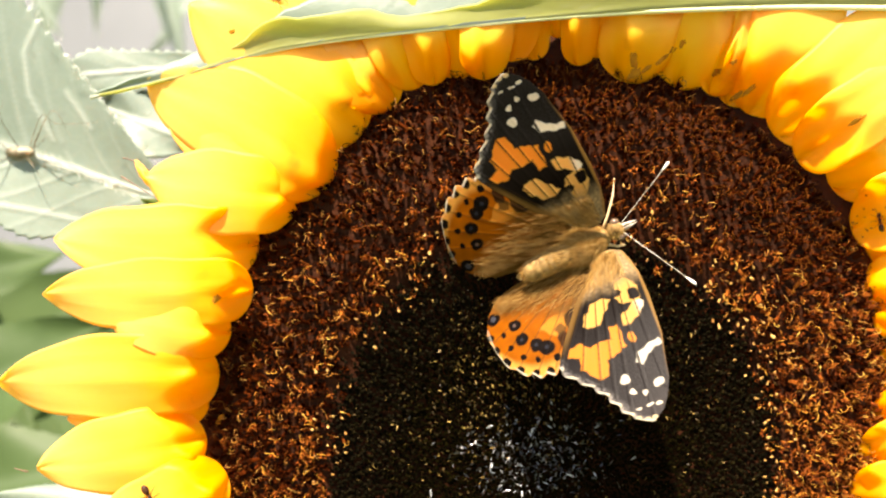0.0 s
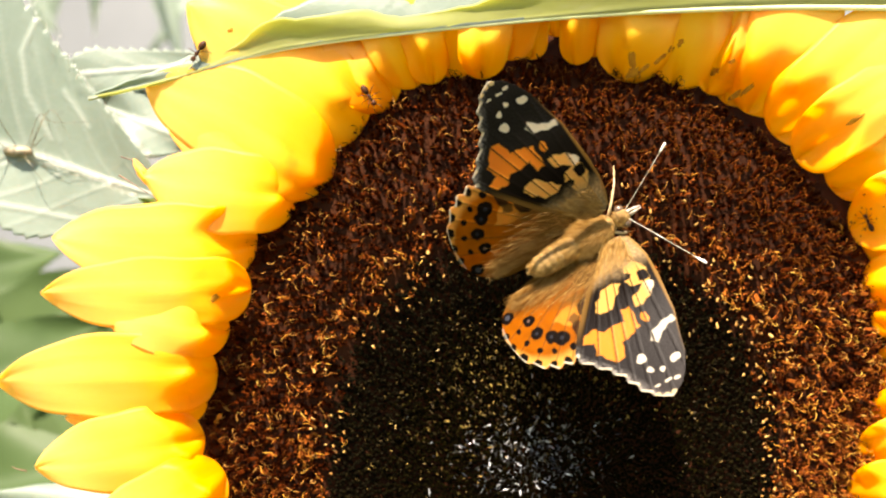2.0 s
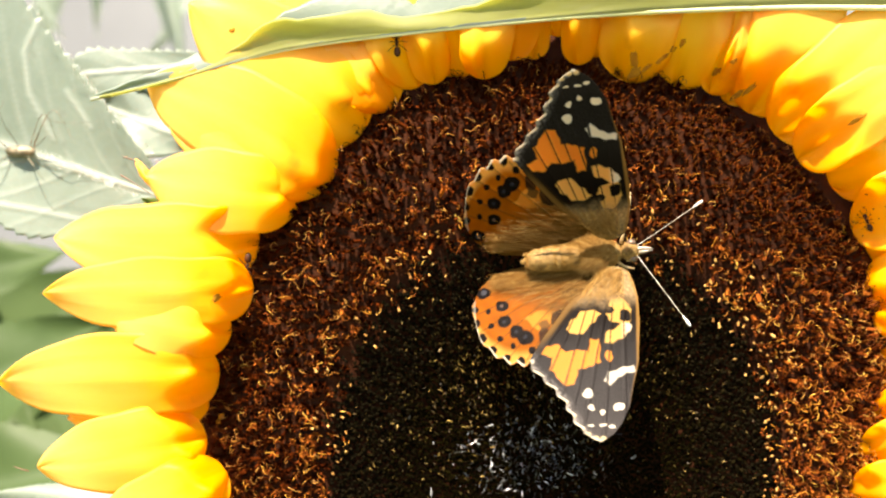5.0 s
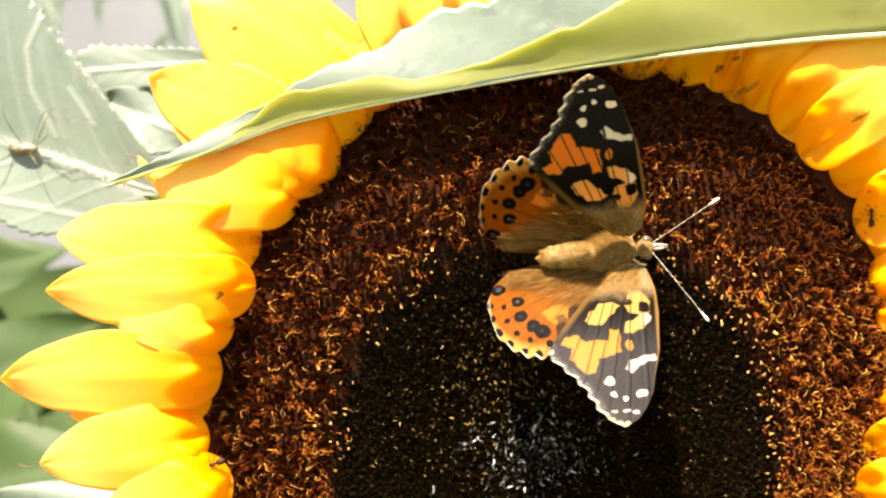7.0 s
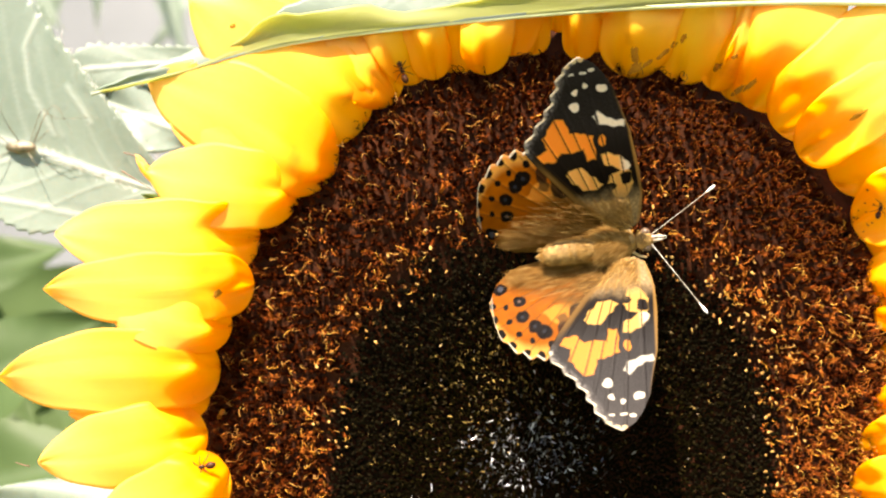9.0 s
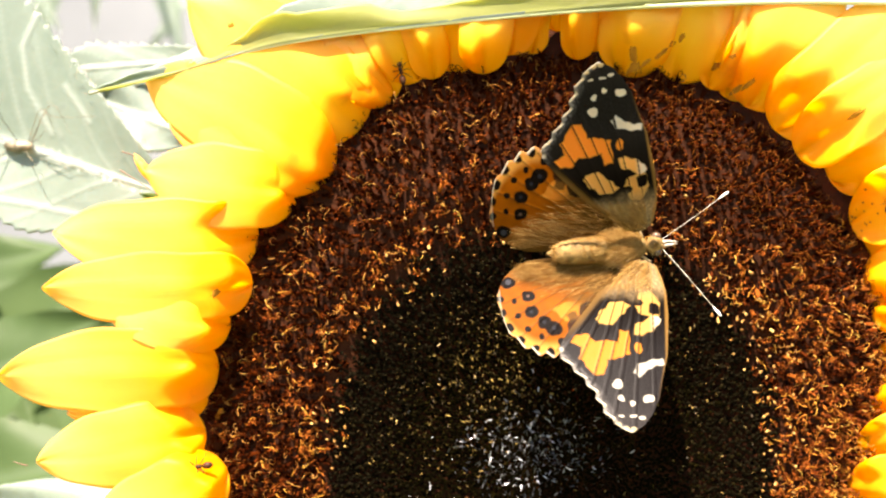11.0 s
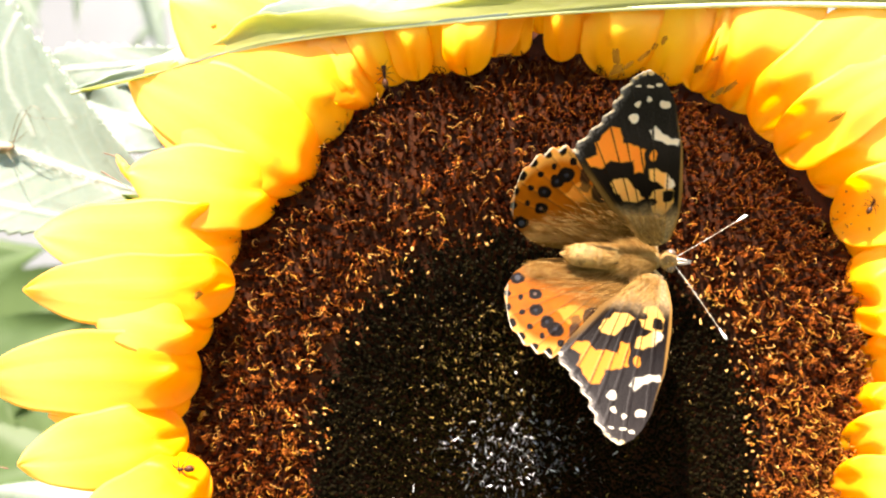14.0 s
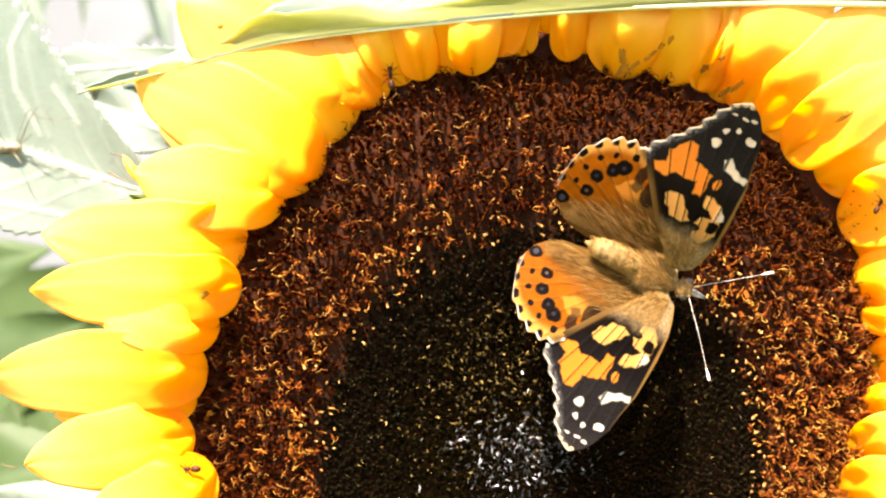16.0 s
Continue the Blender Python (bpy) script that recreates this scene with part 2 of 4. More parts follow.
def joined(chunks):
    verts, faces = [], []
    for v, f in chunks:
        n = len(verts)
        verts += list(v)
        faces += [tuple(i + n for i in q) for q in f]
    return verts, faces


def smoothstep(a, b, x):
    t = np.clip((np.asarray(x, float) - a) / (b - a), 0, 1)
    return t * t * (3 - 2 * t)


def scatter(template, matrices, jitter=0.0):
    """Many small copies of a body in one mesh's data; template: vertices and faces."""
    tv = np.array([tuple(v) for v in template[0]], float)
    n = len(tv)
    hom = np.c_[tv, np.ones(n)]
    m = np.asarray(matrices, float)
    v = np.einsum("mij,nj->mni", m, hom)[:, :, :3].reshape(-1, 3)
    if jitter:
        v += np.random.normal(0, jitter, v.shape)
    faces = []
    for i in range(len(m)):
        o = i * n
        faces += [tuple(q + o for q in f) for f in template[1]]
    return v, faces


# ---- the sunflower ----
CX, CZ = 15.7, -22.5        # the disc's middle
RIM = 48.6
PROFILE_R = (0, 8, 16, 25, 32, 38, 45, 50, 54)
PROFILE_H = (-0.8, -0.4, 0.9, 3.3, 5.8, 6.9, 5.6, 3.0, 0.6)


def disc_height(r):
    """How far the disc stands forward at a distance from its middle: a dished middle in a raised ring."""
    return np.interp(r, PROFILE_R, PROFILE_H)


def sink(r):
    """How far the middle of the ring of radius r lies below the rim's middle: the dish is not quite central."""
    return -8.3 * (1 - float(smoothstep(24, 49, r)))


def disc_frame(r, a, lift=0.0, lean=0.0, turn=0.0, size=1.0):
    """A pose on the disc: local z stands off the surface."""
    h = float(disc_height(r)) + lift
    slope = float(disc_height(r + 1.5) - disc_height(r - 1.5 if r > 1.5 else 0)) / (3.0 if r > 1.5 else 1.5 + r)
    radial = Vector((math.cos(a), 0, math.sin(a)))
    out = Vector((0, -1, 0))
    n = (out - radial * (slope - lean)).normalized()
    x = n.cross(Vector((0.2, 0.1, 0.9))).normalized()
    y = n.cross(x)
    m = Matrix((x, y, n)).transposed().to_4x4()
    m.translation = Vector((CX, -h, CZ + sink(r))) + radial * r
    return m @ Matrix.Rotation(turn, 4, "Z") @ Matrix.Scale(size, 4)


GOLDEN = math.pi * (3 - math.sqrt(5))
sunflower = thing("sunflower", (0.02, 0.16, 0.0), "yellow sunflower in full bloom with a dark brown disc", "flower")


def on_plant(name, data, material, label="", smooth=True, parent=None):
    """A part of the sunflower from coordinates about the head's reference point."""
    verts, faces = data
    v = np.array([tuple(p) for p in verts], float)
    me = mesh_from(name, v, faces, material, smooth)
    m = Matrix.Translation(Vector((0, 0, FLOWER_Z)) - Vector((0.02, 0.16, 0.0)))
    return part(name, me, parent or sunflower, label, m if parent is None else None)


def lathe(radii_heights, k=96):
    verts = []
    for r, h in radii_heights:
        for j in range(k):
            a = 2 * math.pi * j / k
            verts.append((CX + r * math.cos(a), -h, CZ + (sink(r) if h > -1.9 else 0) + r * math.sin(a)))
    return verts, grid_faces(len(radii_heights), k, True)


front = [(r + 0.01, float(disc_height(r)) - 1.0) for r in np.linspace(0, 53, 34)]
back = [(54.5, 0.0), (53.0, -5.0), (46, -11.0), (34, -16.0), (18, -19.0), (9, -22.0), (6, -26.0)]
on_plant("receptacle", lathe(front + back), DISC, "dark brown dished flower disc")

stem_line = curve_through([(CX, 22, CZ), (CX, 34, CZ - 2), (CX + 3, 60, CZ - 22), (18, 92, -95), (20, 130, -420), (20, 155, -900), (20, 160, -1400)], 40)
on_plant("stem", tube_data(stem_line, [7.5 + 0.16 * i for i in range(40)], 14), STEM, "thick hairy green flower stem")


def bract(a, length, width):
    verts, n, k = [], 12, 7
    d = Vector((math.cos(a), 0, math.sin(a)))
    c = Vector((-math.sin(a), 0, math.cos(a)))
    for i in range(n):
        s = i / (n - 1)
        w = width * 0.5 * (1 - s) ** 0.7 * min(1, 0.55 + s * 3)
        for j in range(k):
            v = 2 * j / (k - 1) - 1
            depth = 9 - 4 * math.sin(s * 2.2) + 2.2 * (1 - v * v) + 5 * s * s
            verts.append(Vector((CX, depth, CZ)) + d * (44 + length * s) + c * (w * v))
    return verts, grid_faces(n, k)


for i in range(26):
    ob = on_plant("bract", bract(i * 2 * math.pi / 26 + random.uniform(-.06, .06), random.uniform(22, 30), random.uniform(11, 15)), BRACT)
    floats(ob.data, "vein", np.zeros(len(ob.data.vertices)))

# Petals, in twelfths of a millimetre right of and below the camera's upper left sight line at the disc's foot:
# base (x, y), tip (x, y), width, how far forward it lies, height of the steep base, length of the steep base in mm, lean after it
LEFT_PETALS = [
    (400, 838, 150, 968, 130, 5.2, 6.0, 6.0, 0.02), (364, 772, 66, 828, 128, 3.6, 5.0, 5.0, 0.0), (368, 708, 120, 742, 84, 1.4, 5.0, 5.0, -0.05),
    (388, 662, -4, 677, 138, 2.6, 6.0, 6.5, -0.03), (447, 512, 76, 520, 118, 4.2, 5.5, 4.5, -0.08), (408, 590, 190, 560, 100, 3.4, 6.0, 6.0, -0.04),
    (458, 430, 96, 424, 142, 2.0, 6.0, 6.8, -0.03), (530, 352, 258, 314, 136, 2.0, 5.0, 4.5, -0.03), (548, 304, 300, 226, 116, 2.0, 4.4, 4.5, -0.02),
    (588, 318, 260, 142, 166, 2.4, 4.2, 4.5, -0.01),
]
TOP_PETALS = [
    (642, 234, 334, 8, 178, 1.6, 3.8, 4.5, 0.0), (700, 186, 436, -50, 104, 1.0, 3.8, 5.0, 0.0), (684, 196, 560, 20, 60, 1.4, 3.8, 7.0, 0.0), (738, 156, 640, -60, 84, 1.4, 4.0, 7.5, 0.0),
    (770, 150, 712, -80, 72, 2.0, 4.2, 9.0, 0.0), (812, 140, 775, -90, 70, 0.9, 4.4, 9.0, 0.0), (858, 141, 850, -90, 88, 2.4, 4.6, 5.5, -0.1),
    (905, 108, 922, -100, 88, 1.8, 4.6, 9.0, 0.0), (940, 106, 962, -110, 66, 0.8, 5.0, 9.0, 0.0), (1024, 116, 1030, -110, 62, 2.2, 5.0, 9.0, 0.0), (986, 66, 992, -110, 70, 0.4, 5.0, 9.0, 0.0), (1052, 102, 1066, -110, 72, 0.6, 5.4, 9.0, 0.0),
    (1108, 146, 1170, -110, 130, 1.6, 5.2, 11.5, 0.0), (1196, 155, 1292, -110, 116, 0.8, 6.0, 11.5, 0.0), (1258, 168, 1352, -90, 66, 1.6, 5.8, 11.5, 0.0),
    (1322, 200, 1490, -90, 146, 1.4, 7.0, 13.0, 0.0), (1290, 186, 1420, -90, 76, 0.4, 6.6, 12.0, 0.0),
]
RIGHT_PETALS = [
    (1372, 240, 1660, -20, 142, 2.8, 6.4, 12.0, 0.0), (1412, 284, 1680, 110, 112, 3.4, 6.0, 8.0, 0.04), (1468, 325, 1720, 205, 126, 0.6, 7.0, 10.0, 0.06),
    (1508, 408, 1740, 330, 128, 1.6, 7.0, 9.0, 0.06), (1530, 512, 1750, 480, 124, 0.2, 6.5, 7.0, 0.06), (1546, 560, 1760, 590, 74, 1.4, 6.0, 6.0, 0.02), (1552, 652, 1760, 640, 100, 0.0, 5.0, 6.0, 0.02),
    (1546, 728, 1750, 716, 78, 1.6, 5.0, 5.0, 0.0), (1520, 808, 1740, 770, 98, 2.2, 5.0, 5.0, -0.02), (1504, 872, 1730, 880, 112, 2.8, 5.0, 5.0, -0.04),
]


def petal(x0, y0, x1, y1, width, lift, wall, steep, lean, rng):
    n, k = 48, 21
    a, b = Vector(((x0 - 784) / 12, 0, (441 - y0) / 12)), Vector(((x1 - 784) / 12, 0, (441 - y1) / 12))
    width /= 12
    d = (b - a).normalized()
    c = Vector((-d.z, 0, d.x))
    length = (b - a).length
    bend, twist, phase = rng.uniform(-0.04, 0.04), rng.uniform(-0.06, 0.06), rng.uniform(0, 6)
    rounding = min(0.34, max(0.13, 0.58 * width / length))
    tipdrop, folds, notch = rng.uniform(-1.0, 2.0), rng.uniform(0.04, 0.16), rng.uniform(-0.6, 0.6)
    verts, across, along = [], [], []
    for i in range(n):
        s = (i / (n - 1)) ** 1.35
        base = max(0.0, 1 - (1 - min(1, s / rounding)) ** 2.4) ** 0.5 * (0.88 + 0.12 * smoothstep(0.1, 0.45, s))
        end = (1 - max(0.0, (s - 0.30) / 0.70) ** 3.2) ** 0.85
        w = width * 0.56 * max(0.02, base * end)
        for j in range(k):
            v = 2 * j / (k - 1) - 1
            # the base rises steeply off the disc up to a soft crest, which runs a little askew
            u = length * s / (steep * (1 + 0.38 * math.sin(v * 2.1 + phase) + 0.12 * math.sin(v * 6 + 2 * phase)))
            up = u - 0.5 * (math.sqrt((u - 1) ** 2 + 0.006) + (u - 1))
            h = 2.4 + lift + wall * up + lean * length * max(0.0, s - 0.2)
            h -= (0.3 + 0.012 * width) * v * v * (1 - 0.4 * s) * (0.5 + 0.9 * min(1, u))
            h += folds * (math.cos(v * 5.6 + phase) + 0.4 * math.cos(v * 11 + 2 * phase + 2 * s)) * base * min(1, u) * (1 - 0.5 * s)
            h -= 0.9 * math.exp(-((v - notch) / 0.16) ** 2) * math.exp(-((s - 0.06) / 0.14) ** 2)
            h += twist * v * width * s - tipdrop * s * s * s + 0.35 * math.sin(s * 11 + phase + 1.5 * v) * abs(v)
            off = w * v * (1 + 0.03 * math.sin(s * 17 + phase + v)) + bend * length * math.sin(s * math.pi)
            near = 1 - h / 157.7
            p = (a + d * (length * s) + c * off) * near
            verts.append(p - Vector((0, h, 0)))
            across.append(v * 0.5 + 0.5)
            along.append(s)
    return (verts, grid_faces(n, k)), across, along


def add_petal(*row):
    rng = random.Random(int(abs(row[0] * 131 + row[1] * 17)))
    data, across, along = petal(*row, rng)
    ob = on_plant("petal", data, PETAL)
    floats(ob.data, "across", across)
    floats(ob.data, "along", along)
    s = ob.modifiers.new("thickness", "SOLIDIFY")
    s.thickness, s.offset = 0.00025, 0
    return ob


for row in LEFT_PETALS + TOP_PETALS + RIGHT_PETALS:
    add_petal(*row)


def radial_petal(a, r0, r1, width, lift, skew=0.0):
    x0, y0 = 784 + 12 * (CX + r0 * math.cos(a)), 441 - 12 * (CZ + r0 * math.sin(a))
    x1, y1 = 784 + 12 * (CX + r1 * math.cos(a + skew)), 441 - 12 * (CZ + r1 * math.sin(a + skew))
    add_petal(x0, y0, x1, y1, width * 12, lift, 5.0, 6.0, 0.0)


# the lower rim, and a back row all round
for i in range(14):
    radial_petal(radians(-25 - i * 9.8), random.uniform(48, 51), random.uniform(74, 82), random.uniform(9, 13), random.uniform(-1, 2), random.uniform(-.05, .05))
for i in range(30):
    a = radians(i * 12 + random.uniform(-3, 3))
    if not 30 < math.degrees(a) % 360 < 225:
        radial_petal(a, 49, random.uniform(78, 88), random.uniform(9, 12), -4)


# Florets of the ring: a dark tube, its lobes and two curled stigma arms
def floret_template(seed):
    rng = random.Random(seed)
    tubes, arms = [], []
    tubes.append(tube_data([(0, 0, -1.2), (0, 0, 0.2), (0, 0, 0.75)], [0.32, 0.36, 0.46], 5, False))
    for k in range(5):
        a = k * 2 * math.pi / 5 + rng.uniform(-.3, .3)
        d, c = Vector((math.cos(a), math.sin(a), 0)), Vector((-math.sin(a), math.cos(a), 0))
        p, q = d * 0.42 + Vector((0, 0, 0.65)), d * rng.uniform(0.7, 1.15) + Vector((0, 0, rng.uniform(0.7, 1.2)))
        tubes.append(([p + c * 0.22, p - c * 0.22, q], [(0, 1, 2)]))
    heading = rng.uniform(0, 6.28)
    for side in (0, 1):
        a = heading + side * math.pi + rng.uniform(-.5, .5)
        d = Vector((math.cos(a), math.sin(a), 0))
        c = Vector((-d.y, d.x, 0))
        radius, sweep = rng.uniform(0.40, 0.62), rng.uniform(3.0, 5.0)
        skew = rng.uniform(-0.4, 0.4)
        line = [Vector((0, 0, 0.5)), Vector((0, 0, 1.25))]
        for i in range(1, 8):
            t = sweep * i / 7
            line.append(Vector((0, 0, 1.25)) + d * (radius * (1 - math.cos(t))) + Vector((0, 0, radius * math.sin(t))) + c * (skew * t * 0.16))
        arms.append(tube_data(line, [0.05, 0.052, 0.056, 0.06, 0.06, 0.058, 0.054, 0.05, 0.03], 4))
    return joined(tubes), joined(arms)


FLORETS = [floret_template(i) for i in range(9)]


def floret_places():
    out, k, r2 = [], 0, 29.5 ** 2
    while r2 < (RIM + 0.8) ** 2:
        r = math.sqrt(r2)
        out.append((r + random.uniform(-.25, .25), k * GOLDEN + random.uniform(-.008, .008)))
        r2 += 0.42
        k += 1
    return out


ring = floret_places()
beds = {i: [] for i in range(9)}
young_and_lit = {i: [] for i in range(9)}
singles = []
for r, a in ring:
    fresh = smoothstep(36, 30, r)
    if fresh > random.uniform(0.25, 1.1):
        continue
    x, z = CX + r * math.cos(a), CZ + r * math.sin(a)
    size = random.uniform(0.6, 1.0)
    m = disc_frame(r, a, random.uniform(-0.9, 0.35), random.uniform(-.1, .5) * (r / RIM) ** 2, random.uniform(0, 6.28), size)
    m = m @ Matrix.Rotation(random.uniform(-.5, .5), 4, "X") @ Matrix.Rotation(random.uniform(-.5, .5), 4, "Y")
    kind = random.randrange(9)
    # a stretch of the ring above the butterfly is kept piece by piece
    if 0.5 < (a % (2 * math.pi)) < 1.6 and 40 < r and len(singles) < 300:
        singles.append((kind, m))
    # young florets near the middle; at lower right gold stands in for bright light
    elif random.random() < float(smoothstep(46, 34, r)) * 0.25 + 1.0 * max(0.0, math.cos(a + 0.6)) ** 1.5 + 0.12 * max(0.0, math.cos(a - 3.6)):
        young_and_lit[kind].append(m)
    else:
        beds[kind].append(m)
tubes = joined([scatter(FLORETS[k][0], [np.array(m) for m in beds[k]]) for k in beds if beds[k]])
arms = joined([scatter(FLORETS[k][1], [np.array(m) for m in beds[k] if random.random() < 0.66], 0.02) for k in beds if beds[k]])
bed = on_plant("floret_ring", tubes, TUBE, "dark maroon floret tubes packed in a ring", False)
bed["kind"] = "stuff"
bed = on_plant("stigma_ring", arms, CURL, "curled reddish-brown stigmas")
bed["kind"] = "stuff"
tubes = joined([scatter(FLORETS[k][0], [np.array(m) for m in young_and_lit[k]]) for k in young_and_lit if young_and_lit[k]])
bed = on_plant("young_and_lit_floret_ring", tubes, TUBE_GOLD, "golden-brown floret tubes, at lower right coloured as if brightly lit", False)
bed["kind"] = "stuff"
arms = joined([scatter(FLORETS[k][1], [np.array(m) for m in young_and_lit[k]], 0.02) for k in young_and_lit if young_and_lit[k]])
bed = on_plant("young_and_lit_stigma_ring", arms, CURL_GOLD, "curled golden-brown stigmas, at lower right coloured as if brightly lit")
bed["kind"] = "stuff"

# Freshly opened florets at the ring's inner edge carry pollen
knob = joined([ellipsoid_data((0, 0, 0.75), (0.34, 0.30, 0.42), None, 5, 6), tube_data([(0, 0, -0.8), (0, 0, 0.5)], [0.22, 0.26], 5, False)])
fresh_places = []
for r, a in ring:
    if 29.5 < r < 39 and random.random() < 0.62 * smoothstep(39, 31.5, r) * (0.75 + 0.25 * math.cos(a + 0.4)):
        m = disc_frame(r + random.uniform(-.4, .4), a + 0.01, random.uniform(0.0, 0.9), 0, random.uniform(0, 6.28), random.uniform(0.4, 0.66))
        m = m @ Matrix.Rotation(random.uniform(-.6, .6), 4, "X")
        fresh_places.append(np.array(m))
bed = on_plant("pollen_ring", scatter(knob, fresh_places, 0.05), POLLEN, "small golden pollen-bearing florets")
bed["kind"] = "stuff"


# Closed buds of the middle
def bud_template(seed):
    rng = random.Random(seed)
    verts, faces = [], []
    rows = [(0.46, -0.4), (0.47, 0.1), (0.34, 0.42), (0.12, 0.58)]
    for r, z in rows:
        for k in range(6):
            a = k * math.pi / 3
            verts.append((r * math.cos(a) * (0.9 + 0.12 * (k % 2)), r * math.sin(a), z + rng.uniform(-.05, .05)))
    faces = grid_faces(4, 6, True) + [(18, 19, 20, 21, 22, 23)]
    return verts, faces


buds, green_buds = [], []
k, r2 = 0, 0.05
while r2 < 33 ** 2:
    r = math.sqrt(r2)
    if r < 30 or random.random() < smoothstep(33.5, 30, r):
        m = np.array(disc_frame(r, k * GOLDEN + random.gauss(0, 0.012), random.uniform(-.35, .3), 0, random.uniform(0, 6.28), random.uniform(0.36, 0.62) * (0.82 + 0.2 * r / 30)))
        (green_buds if random.random() < smoothstep(17, 28, r) else buds).append(m)
    r2 += 0.064
    k += 1
for places, material, label in ((buds, BUD, "tightly packed black closed buds"), (green_buds, GREEN_BUD, "olive-brown closed buds round the dish")):
    bed = on_plant("bud_bed", scatter(bud_template(3), places, 0.06), material, label, False)
    bed["kind"] = "stuff"

flake = ([(-0.07, -0.40, 0), (0.07, -0.40, 0.02), (0.12, 0.05, 0.10), (0.03, 0.55, 0.03), (-0.10, 0.08, 0.08), (0.0, 0.0, -0.08)],
         [(0, 1, 2, 4), (4, 2, 3), (1, 0, 5), (2, 1, 5), (3, 2, 5), (4, 3, 5), (0, 4, 5)])


def flakes(count, place, sizes, slim=1.0):
    out = []
    for _ in range(count):
        r, a = place()
        m = disc_frame(r, a, random.uniform(0.3, 0.8), 0, random.uniform(0, 6.28), random.uniform(*sizes))
        out.append(np.array(m @ Matrix.Rotation(random.uniform(-1.2, 1.2), 4, "X") @ Matrix.Rotation(random.uniform(-.9, .9), 4, "Y") @ Matrix.Diagonal((slim, 1, 1, 1))))
    return scatter(flake, out, 0.03)


def upper_dish():
    """Most of the chaff lies on the upper slope of the dish."""
    if random.random() < 0.25:
        return 29 * math.sqrt(random.random()), random.uniform(0, 6.28)
    return min(29.0, abs(random.gauss(17, 6.0))), random.gauss(1.75, 0.75)


straw = flakes(1700, upper_dish, (0.25, 0.85))
bed = on_plant("chaff_layer", straw, CHAFF, "scattered straw-coloured chaff scales", False)
bed["kind"] = "stuff"


# where the painted glints gather, low in the dish
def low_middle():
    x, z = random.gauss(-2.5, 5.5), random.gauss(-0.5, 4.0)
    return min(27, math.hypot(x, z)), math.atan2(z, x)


bed = on_plant("bract_tip_glint_layer", flakes(560, low_middle, (0.4, 1.4), 0.55), GLINT, "glossy grey bract tips with white glints painted in, in the dished middle", False)
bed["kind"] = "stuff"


# ---- leaves ----
def blade(origin, tip, half_a, half_b, normal, fold=0.25, droop=6.0, teeth=26, seed=1, n=60, k=21, wave=1.5, round_base=0.30, peak=0.0, bite=0.05):
    """A broad toothed leaf from its stalk's end to its tip; half_a and half_b are the widths of its halves."""
    rng = random.Random(seed)
    o, t, nrm = Vector(origin), Vector(tip), Vector(normal).normalized()
    d = (t - o).normalized()
    c = nrm.cross(d).normalized()
    nrm = d.cross(c)
    length = (t - o).length
    phase = rng.uniform(0, 6)
    verts, vein = [], []
    for i in range(n):
        s = i / (n - 1)
        shape = (min(1, s / round_base) ** 0.55) * max(0.0, 1 - max(0.0, (s - round_base) / (1 - round_base)) ** 1.7)
        tooth = 1 + bite * (((s * teeth) % 1.0) - 0.4)
        for j in range(k):
            v = 2 * j / (k - 1) - 1
            half = half_a if v > 0 else half_b
            form = min(s / peak, (1 - s) / (1 - peak)) ** 1.0 if peak and v < 0 else shape
            w = half * form * (tooth if abs(v) > 0.9 else 1)
            lift = fold * abs(v) * w + wave * math.sin(s * 9 + phase + 2.2 * v) * abs(v)
            side = abs(((s - abs(v) * 0.28) * 7.0) % 1.0 - 0.5)
            ridge = max(0.0, 1 - abs(v) * 14) + 0.42 * max(0.0, 1 - side * 14) * (1 - abs(v) * 0.6)
            verts.append(o + d * (length * s) + c * (w * v) + nrm * (lift - droop * s * s + 0.35 * ridge))
            vein.append(min(1, ridge))
    return (verts, grid_faces(n, k)), vein


def add_leaf(parent_add, material, label, *args, **kw):
    data, vein = blade(*args, **kw)
    ob = parent_add("leaf", data, material, label)
    floats(ob.data, "vein", vein)
    s = ob.modifiers.new("thickness", "SOLIDIFY")
    s.thickness, s.offset = 0.0004, 0
    return ob


def extra_veins(ob):
    """Raised whitish side veins of the pale leaf."""
    lines = (((-64.5, 18.0), (-68.5, 25.5), (-69.3, 32.5), (-66.8, 38.5)), ((-74, 7.4), (-67, 6.2), (-59, 4.4)), ((-62.5, 26.0), (-58.5, 20.0)))
    a = ob.data.attributes["vein"].data
    for vert in ob.data.vertices:
        x, z = vert.co.x / MM, vert.co.z / MM
        near = 9.0
        for line in lines:
            for (ax, az), (bx, bz) in zip(line, line[1:]):
                t = min(1, max(0, ((x - ax) * (bx - ax) + (z - az) * (bz - az)) / ((bx - ax) ** 2 + (bz - az) ** 2)))
                near = min(near, math.hypot(x - ax - t * (bx - ax), z - az - t * (bz - az)))
        if near < 0.5:
            k = 1 - near / 0.5
            a[vert.index].value = max(a[vert.index].value, 0.7 * k)
            vert.co.y -= 0.0002 * k


# the pale leaf beside the head, and its neighbour behind
pale_leaf = add_leaf(on_plant, LEAF, "pale green hairy leaf with whitish veins", (-43.6, 22, 7.5), (-92.2, 16, 23.0), 13, 27, (-0.1, -1, 0.15), fold=0.10, droop=1, seed=4, wave=0.8, round_base=0.42, peak=0.76, n=130, k=61)
extra_veins(pale_leaf)
